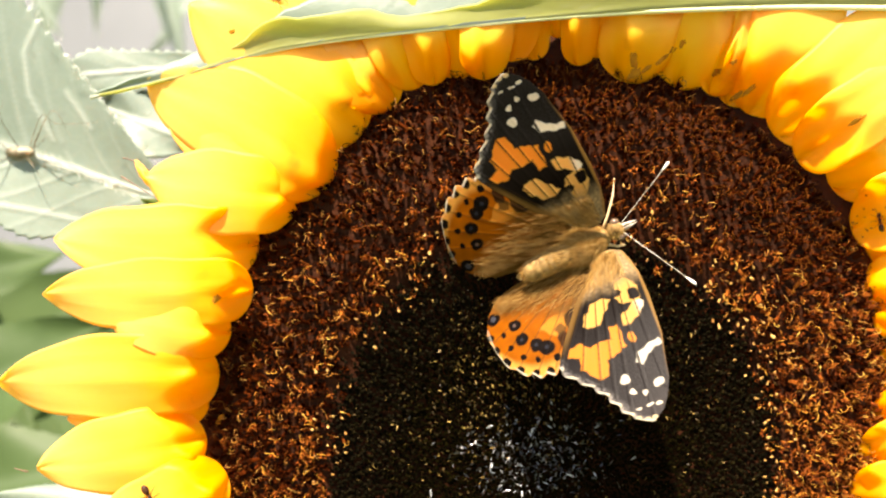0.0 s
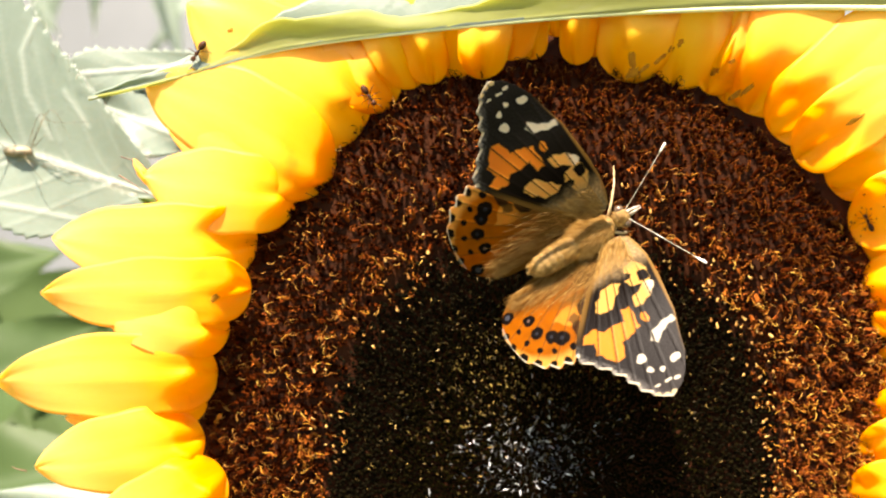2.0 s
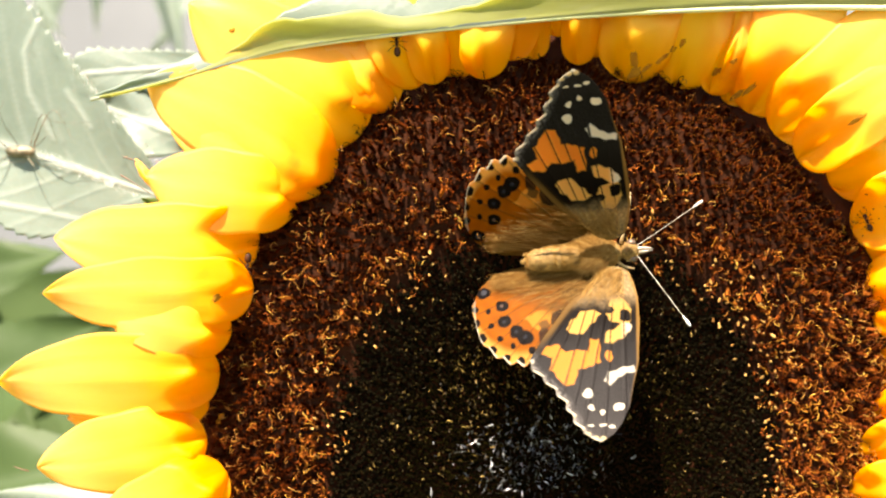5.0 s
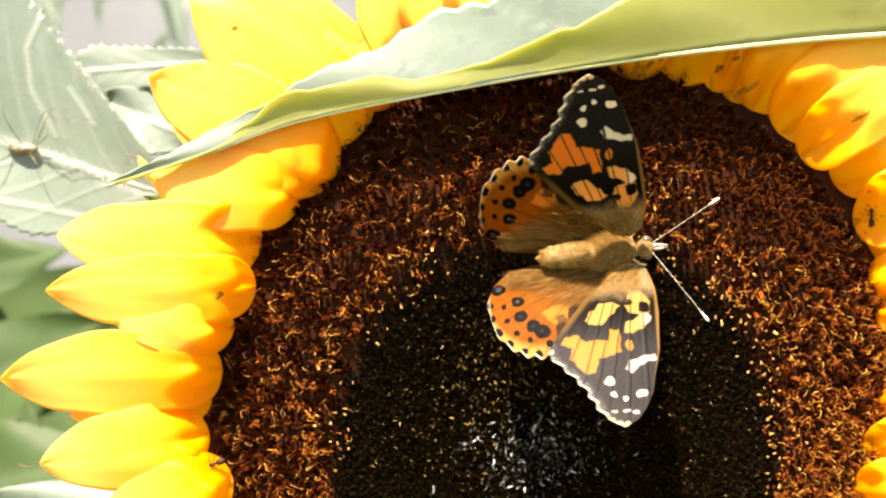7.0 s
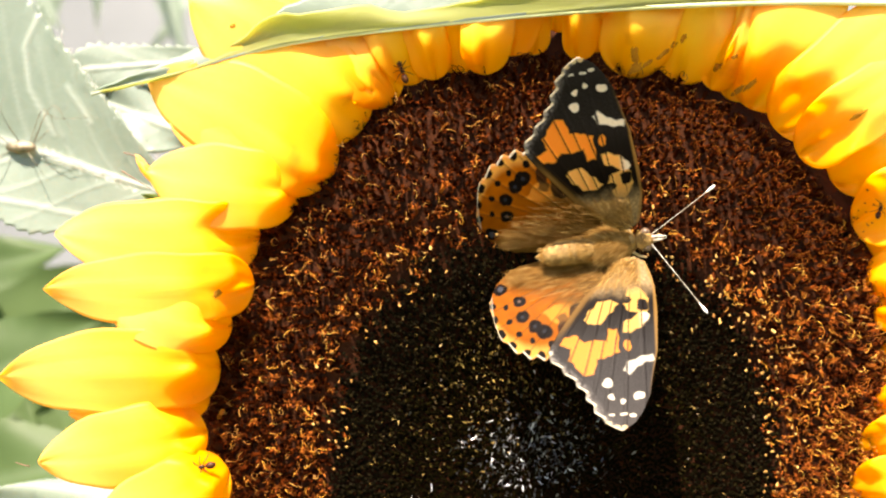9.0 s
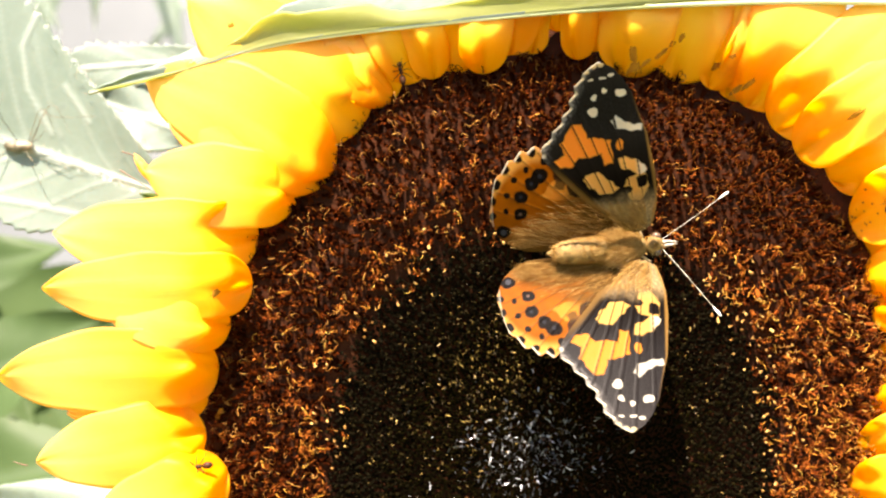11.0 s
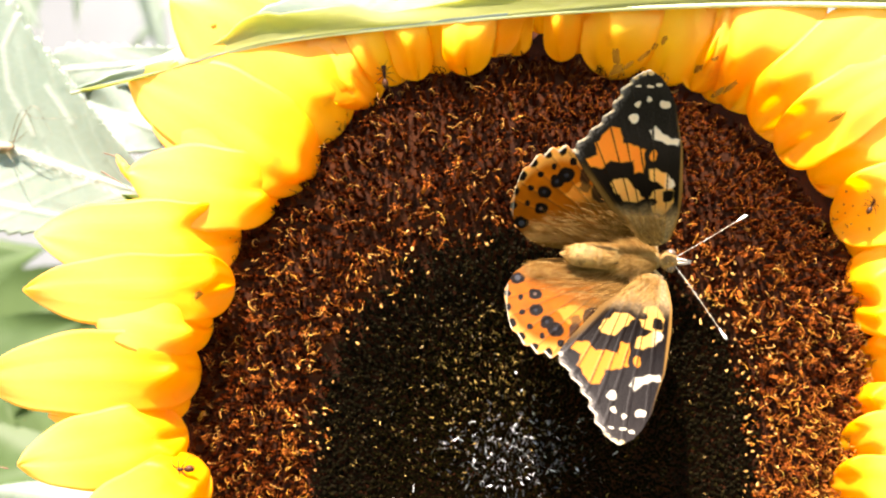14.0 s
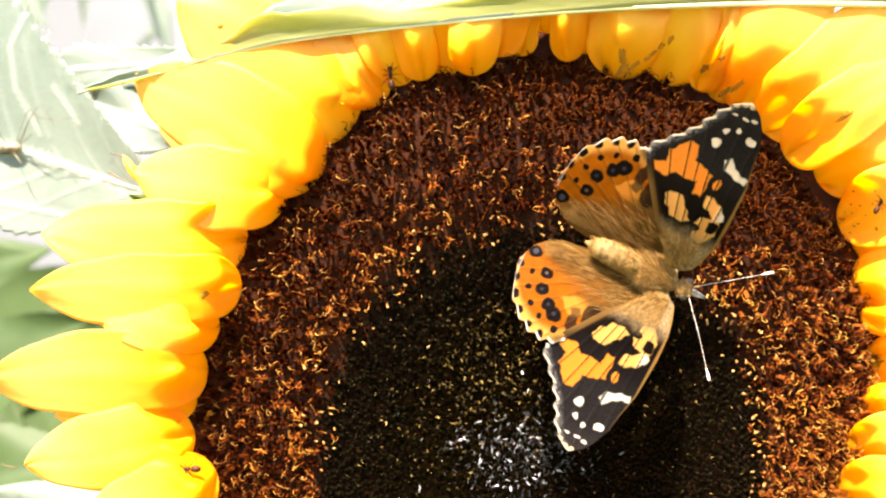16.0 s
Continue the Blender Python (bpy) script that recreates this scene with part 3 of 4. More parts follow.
add_leaf(on_plant, LEAF, "pale green leaf with a toothed edge", (-35.0, 30, 32.6), (-66.8, 26, 29.6), 4.6, 4.4, (-0.2, -1.0, 0.1), fold=0.02, droop=0.5, seed=8, teeth=17, round_base=0.78, wave=0.3, n=90, bite=0.22)
add_leaf(on_plant, LEAF, "grey-green leaf in the shade of the head", (-43.5, 26, 18.5), (-61.6, 26, 26.0), 6.5, 6.5, (0.1, -1, 0.2), fold=0.1, droop=2, seed=9)
add_leaf(on_plant, LEAF, "pale green leaf below the petals", (-45.0, 30, -45.5), (-86.8, 24, -44.0), 9, 5, (0.1, -1, 0.4), fold=0.15, droop=3, seed=12)

# white hairs along the pale leaf's edge and rib
hairs = []
for i in range(420):
    s = random.random()
    p = Vector((-67.5 + 20.5 * s, 16 + 3 * s, 41 - 27.5 * s ** 0.85)) if i % 2 else Vector((-65 + 16 * s, 15, 15 - 7 * s))
    p += Vector((random.gauss(0, .4), random.gauss(0, .6), random.gauss(0, .4)))
    q = p + Vector((random.uniform(-.2, 1.2), random.uniform(-.9, .1), random.uniform(-.1, 1.1)))
    hairs.append(([p, p + Vector((0.07, 0, 0.05)), q], [(0, 1, 2)]))
bed = on_plant("leaf_hair_fringe", joined(hairs), HAIR, "fine white leaf hairs", False)
bed["kind"] = "stuff"

# dry awns between the petals
for line in ([(-34.05, -6.2, 29.65), (-31.4, -7.0, 26.2), (-29.0, -8.0, 23.25)], [(-46.0, -4, 13.1), (-44.2, -4, 12.5), (-42.2, -4.5, 11.3)],
             [(-46.0, -5, 10.4), (-44.0, -6, 9.3), (-41.2, -7.5, 7.7)], [(-59.6, -4, -32.0), (-60.4, -4.2, -31.8), (-61.6, -4.2, -31.4)]):
    on_plant("dry_awn", tube_data(curve_through(line, 9), [0.12 - 0.008 * i for i in range(9)], 5), AWN, "dry brown awn")
add_petal(276, 332, 240, 284, 14, 0.5, 2.0, 2.0, 0.0)
add_petal(310, 318, 268, 306, 16, -1.0, 3.0, 2.0, 0.0)


# ---- brown pollen smudges, painted fold shade and specks that lie on the petals ----
bpy.context.view_layer.update()
surface = bpy.context.evaluated_depsgraph_get()


def rest_on(x, z, default=8.0):
    """How far forward the flower's surface stands at x, z."""
    hit, place, *_ = scene.ray_cast(surface, spot(x, -60, z), Vector((0, 1, 0)))
    return -place.y / MM if hit and place.y < 0.02 else default


def smudge(x, z, rx, rz, turn, seed):
    h = rest_on(x, z)
    n = 12
    rng = random.Random(seed)
    verts = [Vector((x, -h - 0.12, z))]
    for ring_size, d in ((0.55, 0.10), (1.0, 0.02)):
        for i in range(n):
            a = 2 * math.pi * i / n
            r = ring_size * rng.uniform(0.7, 1.25)
            u, v = rx * r * math.cos(a), rz * r * math.sin(a)
            px, pz = x + u * math.cos(turn) - v * math.sin(turn), z + u * math.sin(turn) + v * math.cos(turn)
            verts.append(Vector((px, -rest_on(px, pz, h) - d, pz)))
    faces = [(0, 1 + i, 1 + (i + 1) % n) for i in range(n)] + [(1 + i, 13 + i, 13 + (i + 1) % n, 1 + (i + 1) % n) for i in range(n)]
    return verts, faces


for i, row in enumerate(((27.0, 26.6, .5, 1.1, .3), (27.3, 25.0, 1.0, .7, .8), (29.0, 25.6, .9, .3, .7), (31.0, 26.8, 1.0, .3, .7), (32.6, 28.2, .8, .35, .8), (34.0, 29.2, .7, .4, .9),
                         (38.8, 25.2, .65, .5, .4), (40.6, 26.1, .4, .3, .5), (43.2, 22.4, 1.0, .45, .7), (42.0, 21.9, .8, .4, .6), (56.6, 17.6, 1.2, .35, .6), (-29.4, 30.4, .45, .3, .5),
                         # these two paint the deep shade in folds at the left petal bases
                         (-31.0, -6.8, .8, .4, .9), (-32.2, -24.6, 1.0, .4, .9))):
    on_plant("pollen_and_shade_smudge", smudge(*row, i), SMUDGE)
specks = []
for i in range(34):
    x, z = random.gauss(60.5, 2.2), random.gauss(3.2, 1.5)
    specks.append(ellipsoid_data((x, -rest_on(x, z) - 0.05, z), (random.uniform(.1, .26), .12, random.uniform(.1, .22)), None, 4, 6))
bed = on_plant("speck_scatter", joined(specks), SMUDGE, "tiny dark specks on a petal")
bed["kind"] = "stuff"


# ---- the leaf that hangs in front, on a neighbouring stalk ----
STALK = Vector((0.30, 0.05, 0.0))
stalk = thing("sunflower_stalk", STALK, "green hairy stalk of a neighbouring sunflower", "plant stalk")
line = curve_through([(0, 0, 0), (-6, 0, 500), (4, 2, 1000), (0, 0, 1440), (-8, -4, 1700)], 30)
part("stem", tube("stem", line, [11 - 0.12 * i for i in range(30)], STEM, 12), stalk)

LEAF_PIVOT = Vector((0.285, 0.02, FLOWER_Z + 0.052))
front_leaf = thing("sunflower_leaf", LEAF_PIVOT, "pale green folded sunflower leaf hanging over the flower", "leaf")
PIV = Vector((285, 20, 52))


def rib(u):
    """The midrib of the hanging leaf, u from its tip to its stalk, at its lowest swing."""
    pts = [(-49.8, -8.2, 8.6), (-36.2, -8.8, 12.9), (-21.8, -9.2, 18.1), (1.25, -9.9, 22.9), (26.0, -10.8, 27.0), (50.8, -11.7, 29.9), (75.5, -12.5, 31.7), (116.0, -13, 35.4), (166, -9, 45.6)]
    line = curve_through([(x * (1 + y / 157.7), y, z * (1 + y / 157.7)) for x, y, z in pts], 81)
    f = u * 80
    k = min(int(f), 79)
    return line[k].lerp(line[k + 1], f - k)


def leaf_half(widths, way, teeth, seed, sag):
    n, k = 90, 13
    rng = random.Random(seed)
    verts, vein = [], []
    for i in range(n):
        u = i / (n - 1)
        w = float(np.interp(u, *widths))
        w *= 1 + 0.13 * ((u * teeth) % 1.0 - 0.5) * (0.5 + rng.random())
        o = rib(u)
        for j in range(k):
            v = j / (k - 1)
            side = abs(((u * 9 + v * 0.9) % 1.0) - 0.5)
            ridge = 0.6 * max(0.0, 1 - side * 14) * (1 - 0.5 * v) + max(0.0, 1 - v * 12)
            p = o + Vector(way) * (w * v) + Vector((0, sag * w * v * v, -0.10 * w * v * v)) + Vector((-0.25 * w * v, 0, 0))
            p += Vector((0, 0.5, 0.3)) * math.sin(u * 31 + v * 3) * v
            p.y -= 0.15 * ridge
            verts.append(p - PIV)
            vein.append(min(1, ridge))
    return (verts, grid_faces(n, k)), vein


NEAR_WIDTH = ((0, .12, .16, .19, .215, .23, .25, .32, .35, .39, .47, .54, .62, .8, 1), (0.1, 0.3, 0.9, 1.7, 2.8, 4.2, 4.7, 4.0, 2.2, 2.5, 6.4, 10.6, 15, 18, 3))
FAR_WIDTH = ((0, .05, .11, .17, .235, .25, .27, .305, .34, .365, .41, .5, .8, 1), (0.3, 1.5, 2.3, 3.2, 4.2, 5.4, 6.6, 7.5, 8.6, 11.2, 12.5, 15, 18, 4))
for widths, way, teeth, seed, sag, label in ((NEAR_WIDTH, (0, -0.22, 0.96), 15, 3, 0.0, "underside of the near half, coloured yellow-green as if backlit"),
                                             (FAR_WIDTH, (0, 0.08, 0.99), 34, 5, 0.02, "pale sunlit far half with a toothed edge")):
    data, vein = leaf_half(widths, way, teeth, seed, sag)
    ob = part("blade", mesh_from("blade", *data, LEAF_BACKLIT if widths is NEAR_WIDTH else LEAF), front_leaf, label)
    floats(ob.data, "vein", vein)
    s = ob.modifiers.new("thickness", "SOLIDIFY")
    s.thickness, s.offset = 0.0004, 0
part("midrib", tube("midrib", [rib(i / 60) - PIV for i in range(61)], [0.10 + 0.009 * i for i in range(61)], RIB, 7), front_leaf, "pale green midrib")
part("leafstalk", tube("leafstalk", curve_through([(-130, -20, -9.2), (-90, -30, -4), (-40, 0, 2), (10, 28, -6)], 16), [0.95 + 0.15 * i for i in range(16)], STEM, 8), front_leaf)


# ---- the butterfly ----
butterfly = thing("butterfly", spot(18.6, -9.5, 0), "painted lady butterfly, orange and black with white spots", "butterfly")

BLACK, ORANGE, AMBER = np.array((0.0090, 0.0050, 0.0032)), np.array((0.57, 0.155, 0.004)), np.array((0.88, 0.52, 0.13))
CREAM, TAN, BROWN = np.array((0.85, 0.78, 0.62)), np.array((0.40, 0.21, 0.048)), np.array((0.11, 0.055, 0.018))


def inside(p, poly):
    """How far points lie inside an outline: about 1 within, 0 outside, soft over a tenth of a millimetre."""
    x, y = p[:, 0], p[:, 1]
    n, hit, near = len(poly), np.zeros(len(p), bool), np.full(len(p), 9.0)
    for i in range(n):
        (ax, ay), (bx, by) = poly[i], poly[(i + 1) % n]
        cross = ((ay > y) != (by > y)) & (x < (bx - ax) * (y - ay) / (by - ay + 1e-9) + ax)
        hit ^= cross
        t = np.clip(((x - ax) * (bx - ax) + (y - ay) * (by - ay)) / ((bx - ax) ** 2 + (by - ay) ** 2 + 1e-9), 0, 1)
        near = np.minimum(near, np.hypot(x - ax - t * (bx - ax), y - ay - t * (by - ay)))
    return smoothstep(-0.12, 0.12, np.where(hit, near, -near))


def blob(p, x, y, rx, ry=None):
    return smoothstep(1.12, 0.88, np.hypot((p[:, 0] - x) / rx, (p[:, 1] - y) / (ry or rx)))


def stroke(p, ax, ay, bx, by, w):
    t = np.clip(((p[:, 0] - ax) * (bx - ax) + (p[:, 1] - ay) * (by - ay)) / ((bx - ax) ** 2 + (by - ay) ** 2), 0, 1)
    d = np.hypot(p[:, 0] - ax - t * (bx - ax), p[:, 1] - ay - t * (by - ay))
    return smoothstep(w * 1.3, w * 0.7, d)


def over(col, mask, paint):
    return col + (np.asarray(paint) - col) * np.asarray(mask)[:, None]


def ripple(p, scale, seed):
    return np.array([noise.noise(Vector((x * scale, y * scale, seed))) for x, y in p])


FORE_VEINS = [(1, 1.5, 25.0, -2.0), (2, 1.0, 24.0, -4.6), (3, -0.5, 22.0, -6.0), (4, -1.8, 19.6, -7.2), (4, -2.6, 17.0, -9.0), (3, -2.0, 14.6, -10.8), (1.0, 2.6, 21.5, 1.0)]
HIND_VEINS = [(2, 0, 13.2, -8.4), (2, -1, 12.6, -10.8), (2, -2, 10.8, -13.0), (1.5, -2, 8.4, -14.8), (1, -3, 5.6, -15.4), (.6, -3, 3.0, -15.2)]


def fore_scales(p):
    x, y = p[:, 0], p[:, 1]
    q = p + np.c_[ripple(p, 1.1, 1.0), ripple(p, 1.1, 7.0)] * 0.28
    col = np.tile(BLACK, (len(p), 1)) * (1 + 0.25 * ripple(p, 0.5, 3.0))[:, None]
    # grey-brown sheen of the tip, put into the scale colour
    col = over(col, smoothstep(20.5, 24, x) * 0.7, (0.030, 0.021, 0.017))
    outer = [(12.6, -9.2), (13.5, -7.7), (15.0, -8.2), (15.8, -7.4), (17.3, -6.5), (17.2, -5.2), (15.0, -4.4), (15.1, -2.7), (14.3, -1.4),
             (12.9, -1.5), (11.3, -1.3), (11.1, -2.6), (12.9, -2.9), (12.4, -4.6), (12.6, -6.0), (11.6, -7.0), (11.6, -8.6)]
    costal = [(11.8, -0.8), (11.9, 0.4), (11.0, 2.0), (9.7, 3.1), (8.6, 2.2), (9.8, 0.8), (10.3, -0.5)]
    cell = [(9.5, -5.6), (10.3, -5.1), (10.3, -3.4), (9.2, -2.5), (7.6, -0.9), (6.9, -1.8), (6.9, -3.6), (8.5, -4.9)]
    basal = [(7.8, -0.3), (8.8, 0.5), (9.3, 2.6), (7.2, 3.2), (5.0, 2.0), (5.6, 0.4)]
    col = over(col, inside(q, outer), np.array((0.87, 0.33, 0.030)))
    col = over(col, blob(q, 13.6, -0.4, 0.75, 0.5), np.array((0.87, 0.33, 0.030)))
    col = over(col, inside(q, costal), AMBER)
    col = over(col, inside(q, costal) * smoothstep(1.3, 2.6, y), CREAM)
    col = over(col, inside(q, cell), AMBER * 0.95)
    col = over(col, inside(q, basal), AMBER * 0.9)
    col = over(col, blob(q, 8.0, 2.2, 0.95, 0.75), BLACK)
    col = over(col, blob(q, 7.1, 0.2, 0.6, 0.7), BLACK)
    base = smoothstep(7.6, 3.6, x + 0.45 * np.maximum(0, -y - 1) * 0.2 + 0.6 * ripple(p, 0.8, 5.0))
    col = over(col, base, np.array((0.50, 0.34, 0.16)) * (1.0 + 0.5 * ripple(p, 2.2, 9.0))[:, None])
    trail = smoothstep(1.6, 0.4, y - np.interp(x, (0, 5.8, 11, 14), (0.8, -5.2, -9.4, -11.2))) * smoothstep(13, 9, x)
    col = over(col, trail * 0.8, TAN * 0.75)
    rim = np.interp(x, (13, 14, 15.4, 17.5, 19.5, 20.8, 22.5, 23.8, 24.8, 25.2), (-10.6, -10.9, -9.8, -8.0, -6.6, -6.1, -5.3, -4.5, -3.2, -2.3))
    # pale margin scales, with some grey sheen painted in
    dusty_sheen = smoothstep(1.5, 0.2, y - rim) * smoothstep(11.5, 14, x) * (0.45 + 0.8 * ripple(p, 2.6, 11.0))
    col = over(col, np.clip(dusty_sheen, 0, 0.8), (0.36, 0.33, 0.30))
    for v in FORE_VEINS:
        col = over(col, stroke(p, *v, 0.16) * smoothstep(14, 16, x) * 0.2, (0.035, 0.028, 0.024))
        col = over(col, stroke(p, *v, 0.085) * smoothstep(5, 8, x) * 0.85, BLACK * 1.2)
        col = over(col, stroke(p, *v, 0.12) * smoothstep(7, 3, x) * 0.6, TAN * 1.35)
    # grey speckle painted into the black for its sheen
    sheen_speckle = np.clip(1.0 * ripple(p, 7.0, 21.0), 0, 0.16) * smoothstep(12, 16, x)
    col = over(col, sheen_speckle * smoothstep(0.1, 0.04, col[:, 0]), (0.16, 0.145, 0.135))
    white_bar = [(17.0, -1.3), (17.5, -0.4), (16.3, 1.3), (15.8, 2.9), (15.0, 2.6), (15.3, 1.1), (15.9, -0.6)]
    col = over(col, inside(q, white_bar), CREAM)
    for v in FORE_VEINS[:2]:
        col = over(col, stroke(p, *v, 0.17) * inside(q, white_bar) * 0.9, BLACK * 2)
    for sx, sy, rx, ry in ((18.6, -3.5, .66, .62), (20.6, -3.1, .40, .40), (21.3, -1.8, .40, .44), (20.7, 0.3, .55, .72), (23.0, -3.4, .18, .38),
                           (23.1, -1.8, .25, .45), (23.3, -0.8, .22, .35)):
        col = over(col, blob(q, sx, sy, rx, ry), CREAM)
    for sx, sy in ((23.3, -4.6), (24.1, -3.9), (24.7, -2.9), (24.8, -2.0), (21.5, -5.6), (19.5, -6.5), (17.6, -7.9), (15.3, -9.8)):
        col = over(col, blob(p, sx, sy, 0.30, 0.40), CREAM * np.array((0.85, 0.76, 0.55)))
    edge = smoothstep(0.42, 0.12, np.interp(x, (1, 5.3, 14.7, 20.5, 24.3), (3.4, 4.2, 3.4, 1.8, -0.6)) - y) * (x < 24)
    return np.clip(over(col, edge * 0.75 * smoothstep(22, 12, x), TAN * 1.2), 0.002, 0.95)


def hind_scales(p):
    x, y = p[:, 0], p[:, 1]
    q = p + np.c_[ripple(p, 1.1, 2.0), ripple(p, 1.1, 8.0)] * 0.25
    col = np.tile(ORANGE * 0.78, (len(p), 1)) * (1 + 0.18 * ripple(p, 0.7, 4.0))[:, None]
    rim = np.interp(-y, (5.9, 7.5, 9.3, 11.2, 13.2, 14.6, 15.2, 15.6), (13, 13.8, 13.8, 13.1, 11.5, 9.4, 7.4, 4.6))
    col = over(col, smoothstep(2.5, 0.9, rim - x) * (y < -6) * 0.9, AMBER * np.array((0.98, 0.9, 0.7)))
    lead = np.interp(y, (-9.3, -7.5, -5.9, -3, 0, 2.4), (13.7, 13.7, 13.0, 9.5, 5, 1.5))
    col = over(col, smoothstep(1.8, 0.5, lead - x) * smoothstep(-9.0, -6.5, y) * 0.8, BROWN * 0.6)
    col = over(col, inside(q, [(7.0, -8.4), (9.2, -6.8), (8.4, -3.6), (6.4, -4.0), (6.2, -6.6)]) * 0.7, AMBER * np.array((1, 0.75, 0.4)))
    col = over(col, smoothstep(-3.8, -1.6, y + 0.10 * x + ripple(p, 0.7, 6.0)) * 0.9, TAN * 0.5)
    streak = np.array([noise.noise(Vector((u * 1.9, v * 0.35, 3.0))) for u, v in p])
    haze = smoothstep(0.8, -2.2, x - np.interp(y, (-14, -9, -3), (2.0, 4.6, 9.0))) * (0.6 + 0.6 * streak)
    col = over(col, np.clip(haze, 0, 0.8), TAN * 0.5)
    col = over(col, blob(q, 8.2, -3.4, 1.9, 1.5) * 0.9, BLACK * 2)
    col = over(col, blob(q, 10.2, -5.8, 1.5, 0.7) * 0.9, BLACK * 2)
    col = over(col, smoothstep(2.6, 0.8, x - 0.10 * (y + 12) * (y < -12) + 0.5 * ripple(p, 1.2, 2.0)) * smoothstep(-14.5, -12.0, y) * 0.9, TAN * 0.6)
    col = over(col, inside(q, [(8.2, -6.6), (9.4, -6.2), (8.8, -5.0), (7.6, -5.2)]) * 0.8, BROWN)
    for v in HIND_VEINS:
        col = over(col, stroke(p, *v, 0.08) * 0.55, BROWN)
    for sx, sy, r in ((9.9, -8.4, 1.1), (8.9, -9.6, .95), (7.2, -11.2, .95), (4.6, -11.4, .9)):
        col = over(col, blob(q, sx, sy, r, r * 1.05), BLACK)
        col = over(col, blob(p, sx, sy, r * .28), (0.035, 0.034, 0.042) if sx > 5 else (0.16, 0.10, 0.08))
    for sx, sy, r in ((11.9, -7.6, .5), (11.0, -10.2, .42), (9.7, -11.9, .42), (7.6, -13.0, .42), (5.2, -13.3, .42)):
        col = over(col, blob(q, sx, sy, r, r), BLACK)
    for sx, sy, r in ((13.35, -9.1, .72), (12.75, -11.25, .72), (11.2, -13.05, .72), (9.15, -14.3, .70), (6.9, -15.1, .68), (4.65, -15.2, .66)):
        col = over(col, blob(q, sx, sy, r, r * .8), BLACK)
    col = over(col, blob(q, 2.0, -14.0, 1.0, 1.1), BLACK)
    col = over(col, blob(p, 1.9, -13.9, 0.5, 0.4), (0.07, 0.07, 0.085))
    return np.clip(col, 0.002, 0.95)


def smooth_line(xs, px, py, width=7):
    y = np.interp(xs, px, py)
    pad = np.r_[[y[0]] * width, y, [y[-1]] * width]
    return np.convolve(pad, np.ones(width) / width, "same")[width:-width]


def fore_points():
    n, k = 230, 120
    xs = np.linspace(0, 25.2, n)
    top = smooth_line(xs, (0, .9, 3, 5.3, 9, 14.7, 18, 20.5, 22.8, 24.3, 25.2), (2, 3.4, 3.9, 4.2, 4.1, 3.4, 2.4, 1.8, 0.6, -0.6, -2.2), 5)
    low = smooth_line(xs, (0, .3, 2.8, 5.8, 11, 13, 14, 15.4, 17.5, 19.5, 20.8, 22.5, 23.8, 24.8, 25.2), (.8, .6, -1.8, -5.2, -9.3, -10.6, -10.9, -9.8, -8.0, -6.6, -6.1, -5.3, -4.5, -3.2, -2.3), 5)
    low += np.where((xs > 13.5) & (xs < 24), 0.22 * np.sin(xs * 3.3), 0)
    v = np.linspace(0, 1, k)
    y = top[:, None] + (low - top)[:, None] * v[None, :]
    return np.c_[np.repeat(xs, k), y.ravel()], n, k


def hind_points():
    n, k = 150, 120
    ys = np.linspace(2.4, -15.6, n)
    out = smooth_line(-ys, (-2.4, 0, 3, 5.9, 7.5, 9.3, 11.2, 13.2, 14.6, 15.2, 15.6), (1.5, 5, 9.5, 13, 13.8, 13.8, 13.1, 11.5, 9.4, 7.4, 4.6), 5)
    inn = smooth_line(-ys, (-2.4, 0, 7, 11.0, 13.0, 14.6, 15.6), (0, -1.2, -1.9, -1.5, -.4, 1.2, 4.0), 5)
    out += np.where(ys < -6.5, 0.28 * np.sin(ys * 3.4), 0)
    v = np.linspace(0, 1, k)
    x = inn[:, None] + (out - inn)[:, None] * v[None, :]
    return np.c_[x.ravel(), np.repeat(ys, k)], n, k


def wing_mesh(name, points, scales, fringe, lift, side):
    """A wing lying flat from its root; side -1 mirrors it."""
    p, n, k = points
    col = scales(p)
    border = fringe(p)
    col = over(col, border[0], CREAM)
    z = lift + 0.35 * np.sin(p[:, 0] * 0.25) - 0.012 * p[:, 0] ** 2 * 0.25
    z = z - 0.02 * (p[:, 1] + 2) ** 2 * 0.3
    for v in (FORE_VEINS if name == "forewing" else HIND_VEINS):
        z = z + 0.035 * stroke(p, *v, 0.22)
    verts = np.c_[p[:, 0] * side, p[:, 1], z]
    faces = grid_faces(n, k)
    if side * (1 if name == "forewing" else -1) > 0:
        faces = [f[::-1] for f in faces]
    me = mesh_from(name, verts, faces, WING)
    floats(me, "sheer", smoothstep(1.5, 6.5, np.hypot(p[:, 0], p[:, 1] * 0.8)))
    floats(me, "gloss", smoothstep(8.0, 14.0, p[:, 0]) * 0.13 + 0.05 if name == "forewing" else np.full(len(p), 0.05))
    a = me.color_attributes.new("scales", "FLOAT_COLOR", "POINT")
    a.data.foreach_set("color", np.c_[col, np.ones(len(col))].astype(np.float32).ravel())
    return me


def fore_fringe(p):
    x, y = p[:, 0], p[:, 1]
    low = np.interp(x, (13, 14, 15.4, 17.5, 19.5, 20.8, 22.5, 23.8, 24.8, 25.2), (-10.6, -10.9, -9.8, -8.0, -6.6, -6.1, -5.3, -4.5, -3.2, -2.3))
    near = smoothstep(0.62, 0.22, y - low - 0.22 * np.sin(x * 3.3)) * (x > 13.3) * 0.85
    return (near * (0.3 + 0.7 * smoothstep(-0.5, 0.3, np.sin(x * 3.3 + 1.6))),)


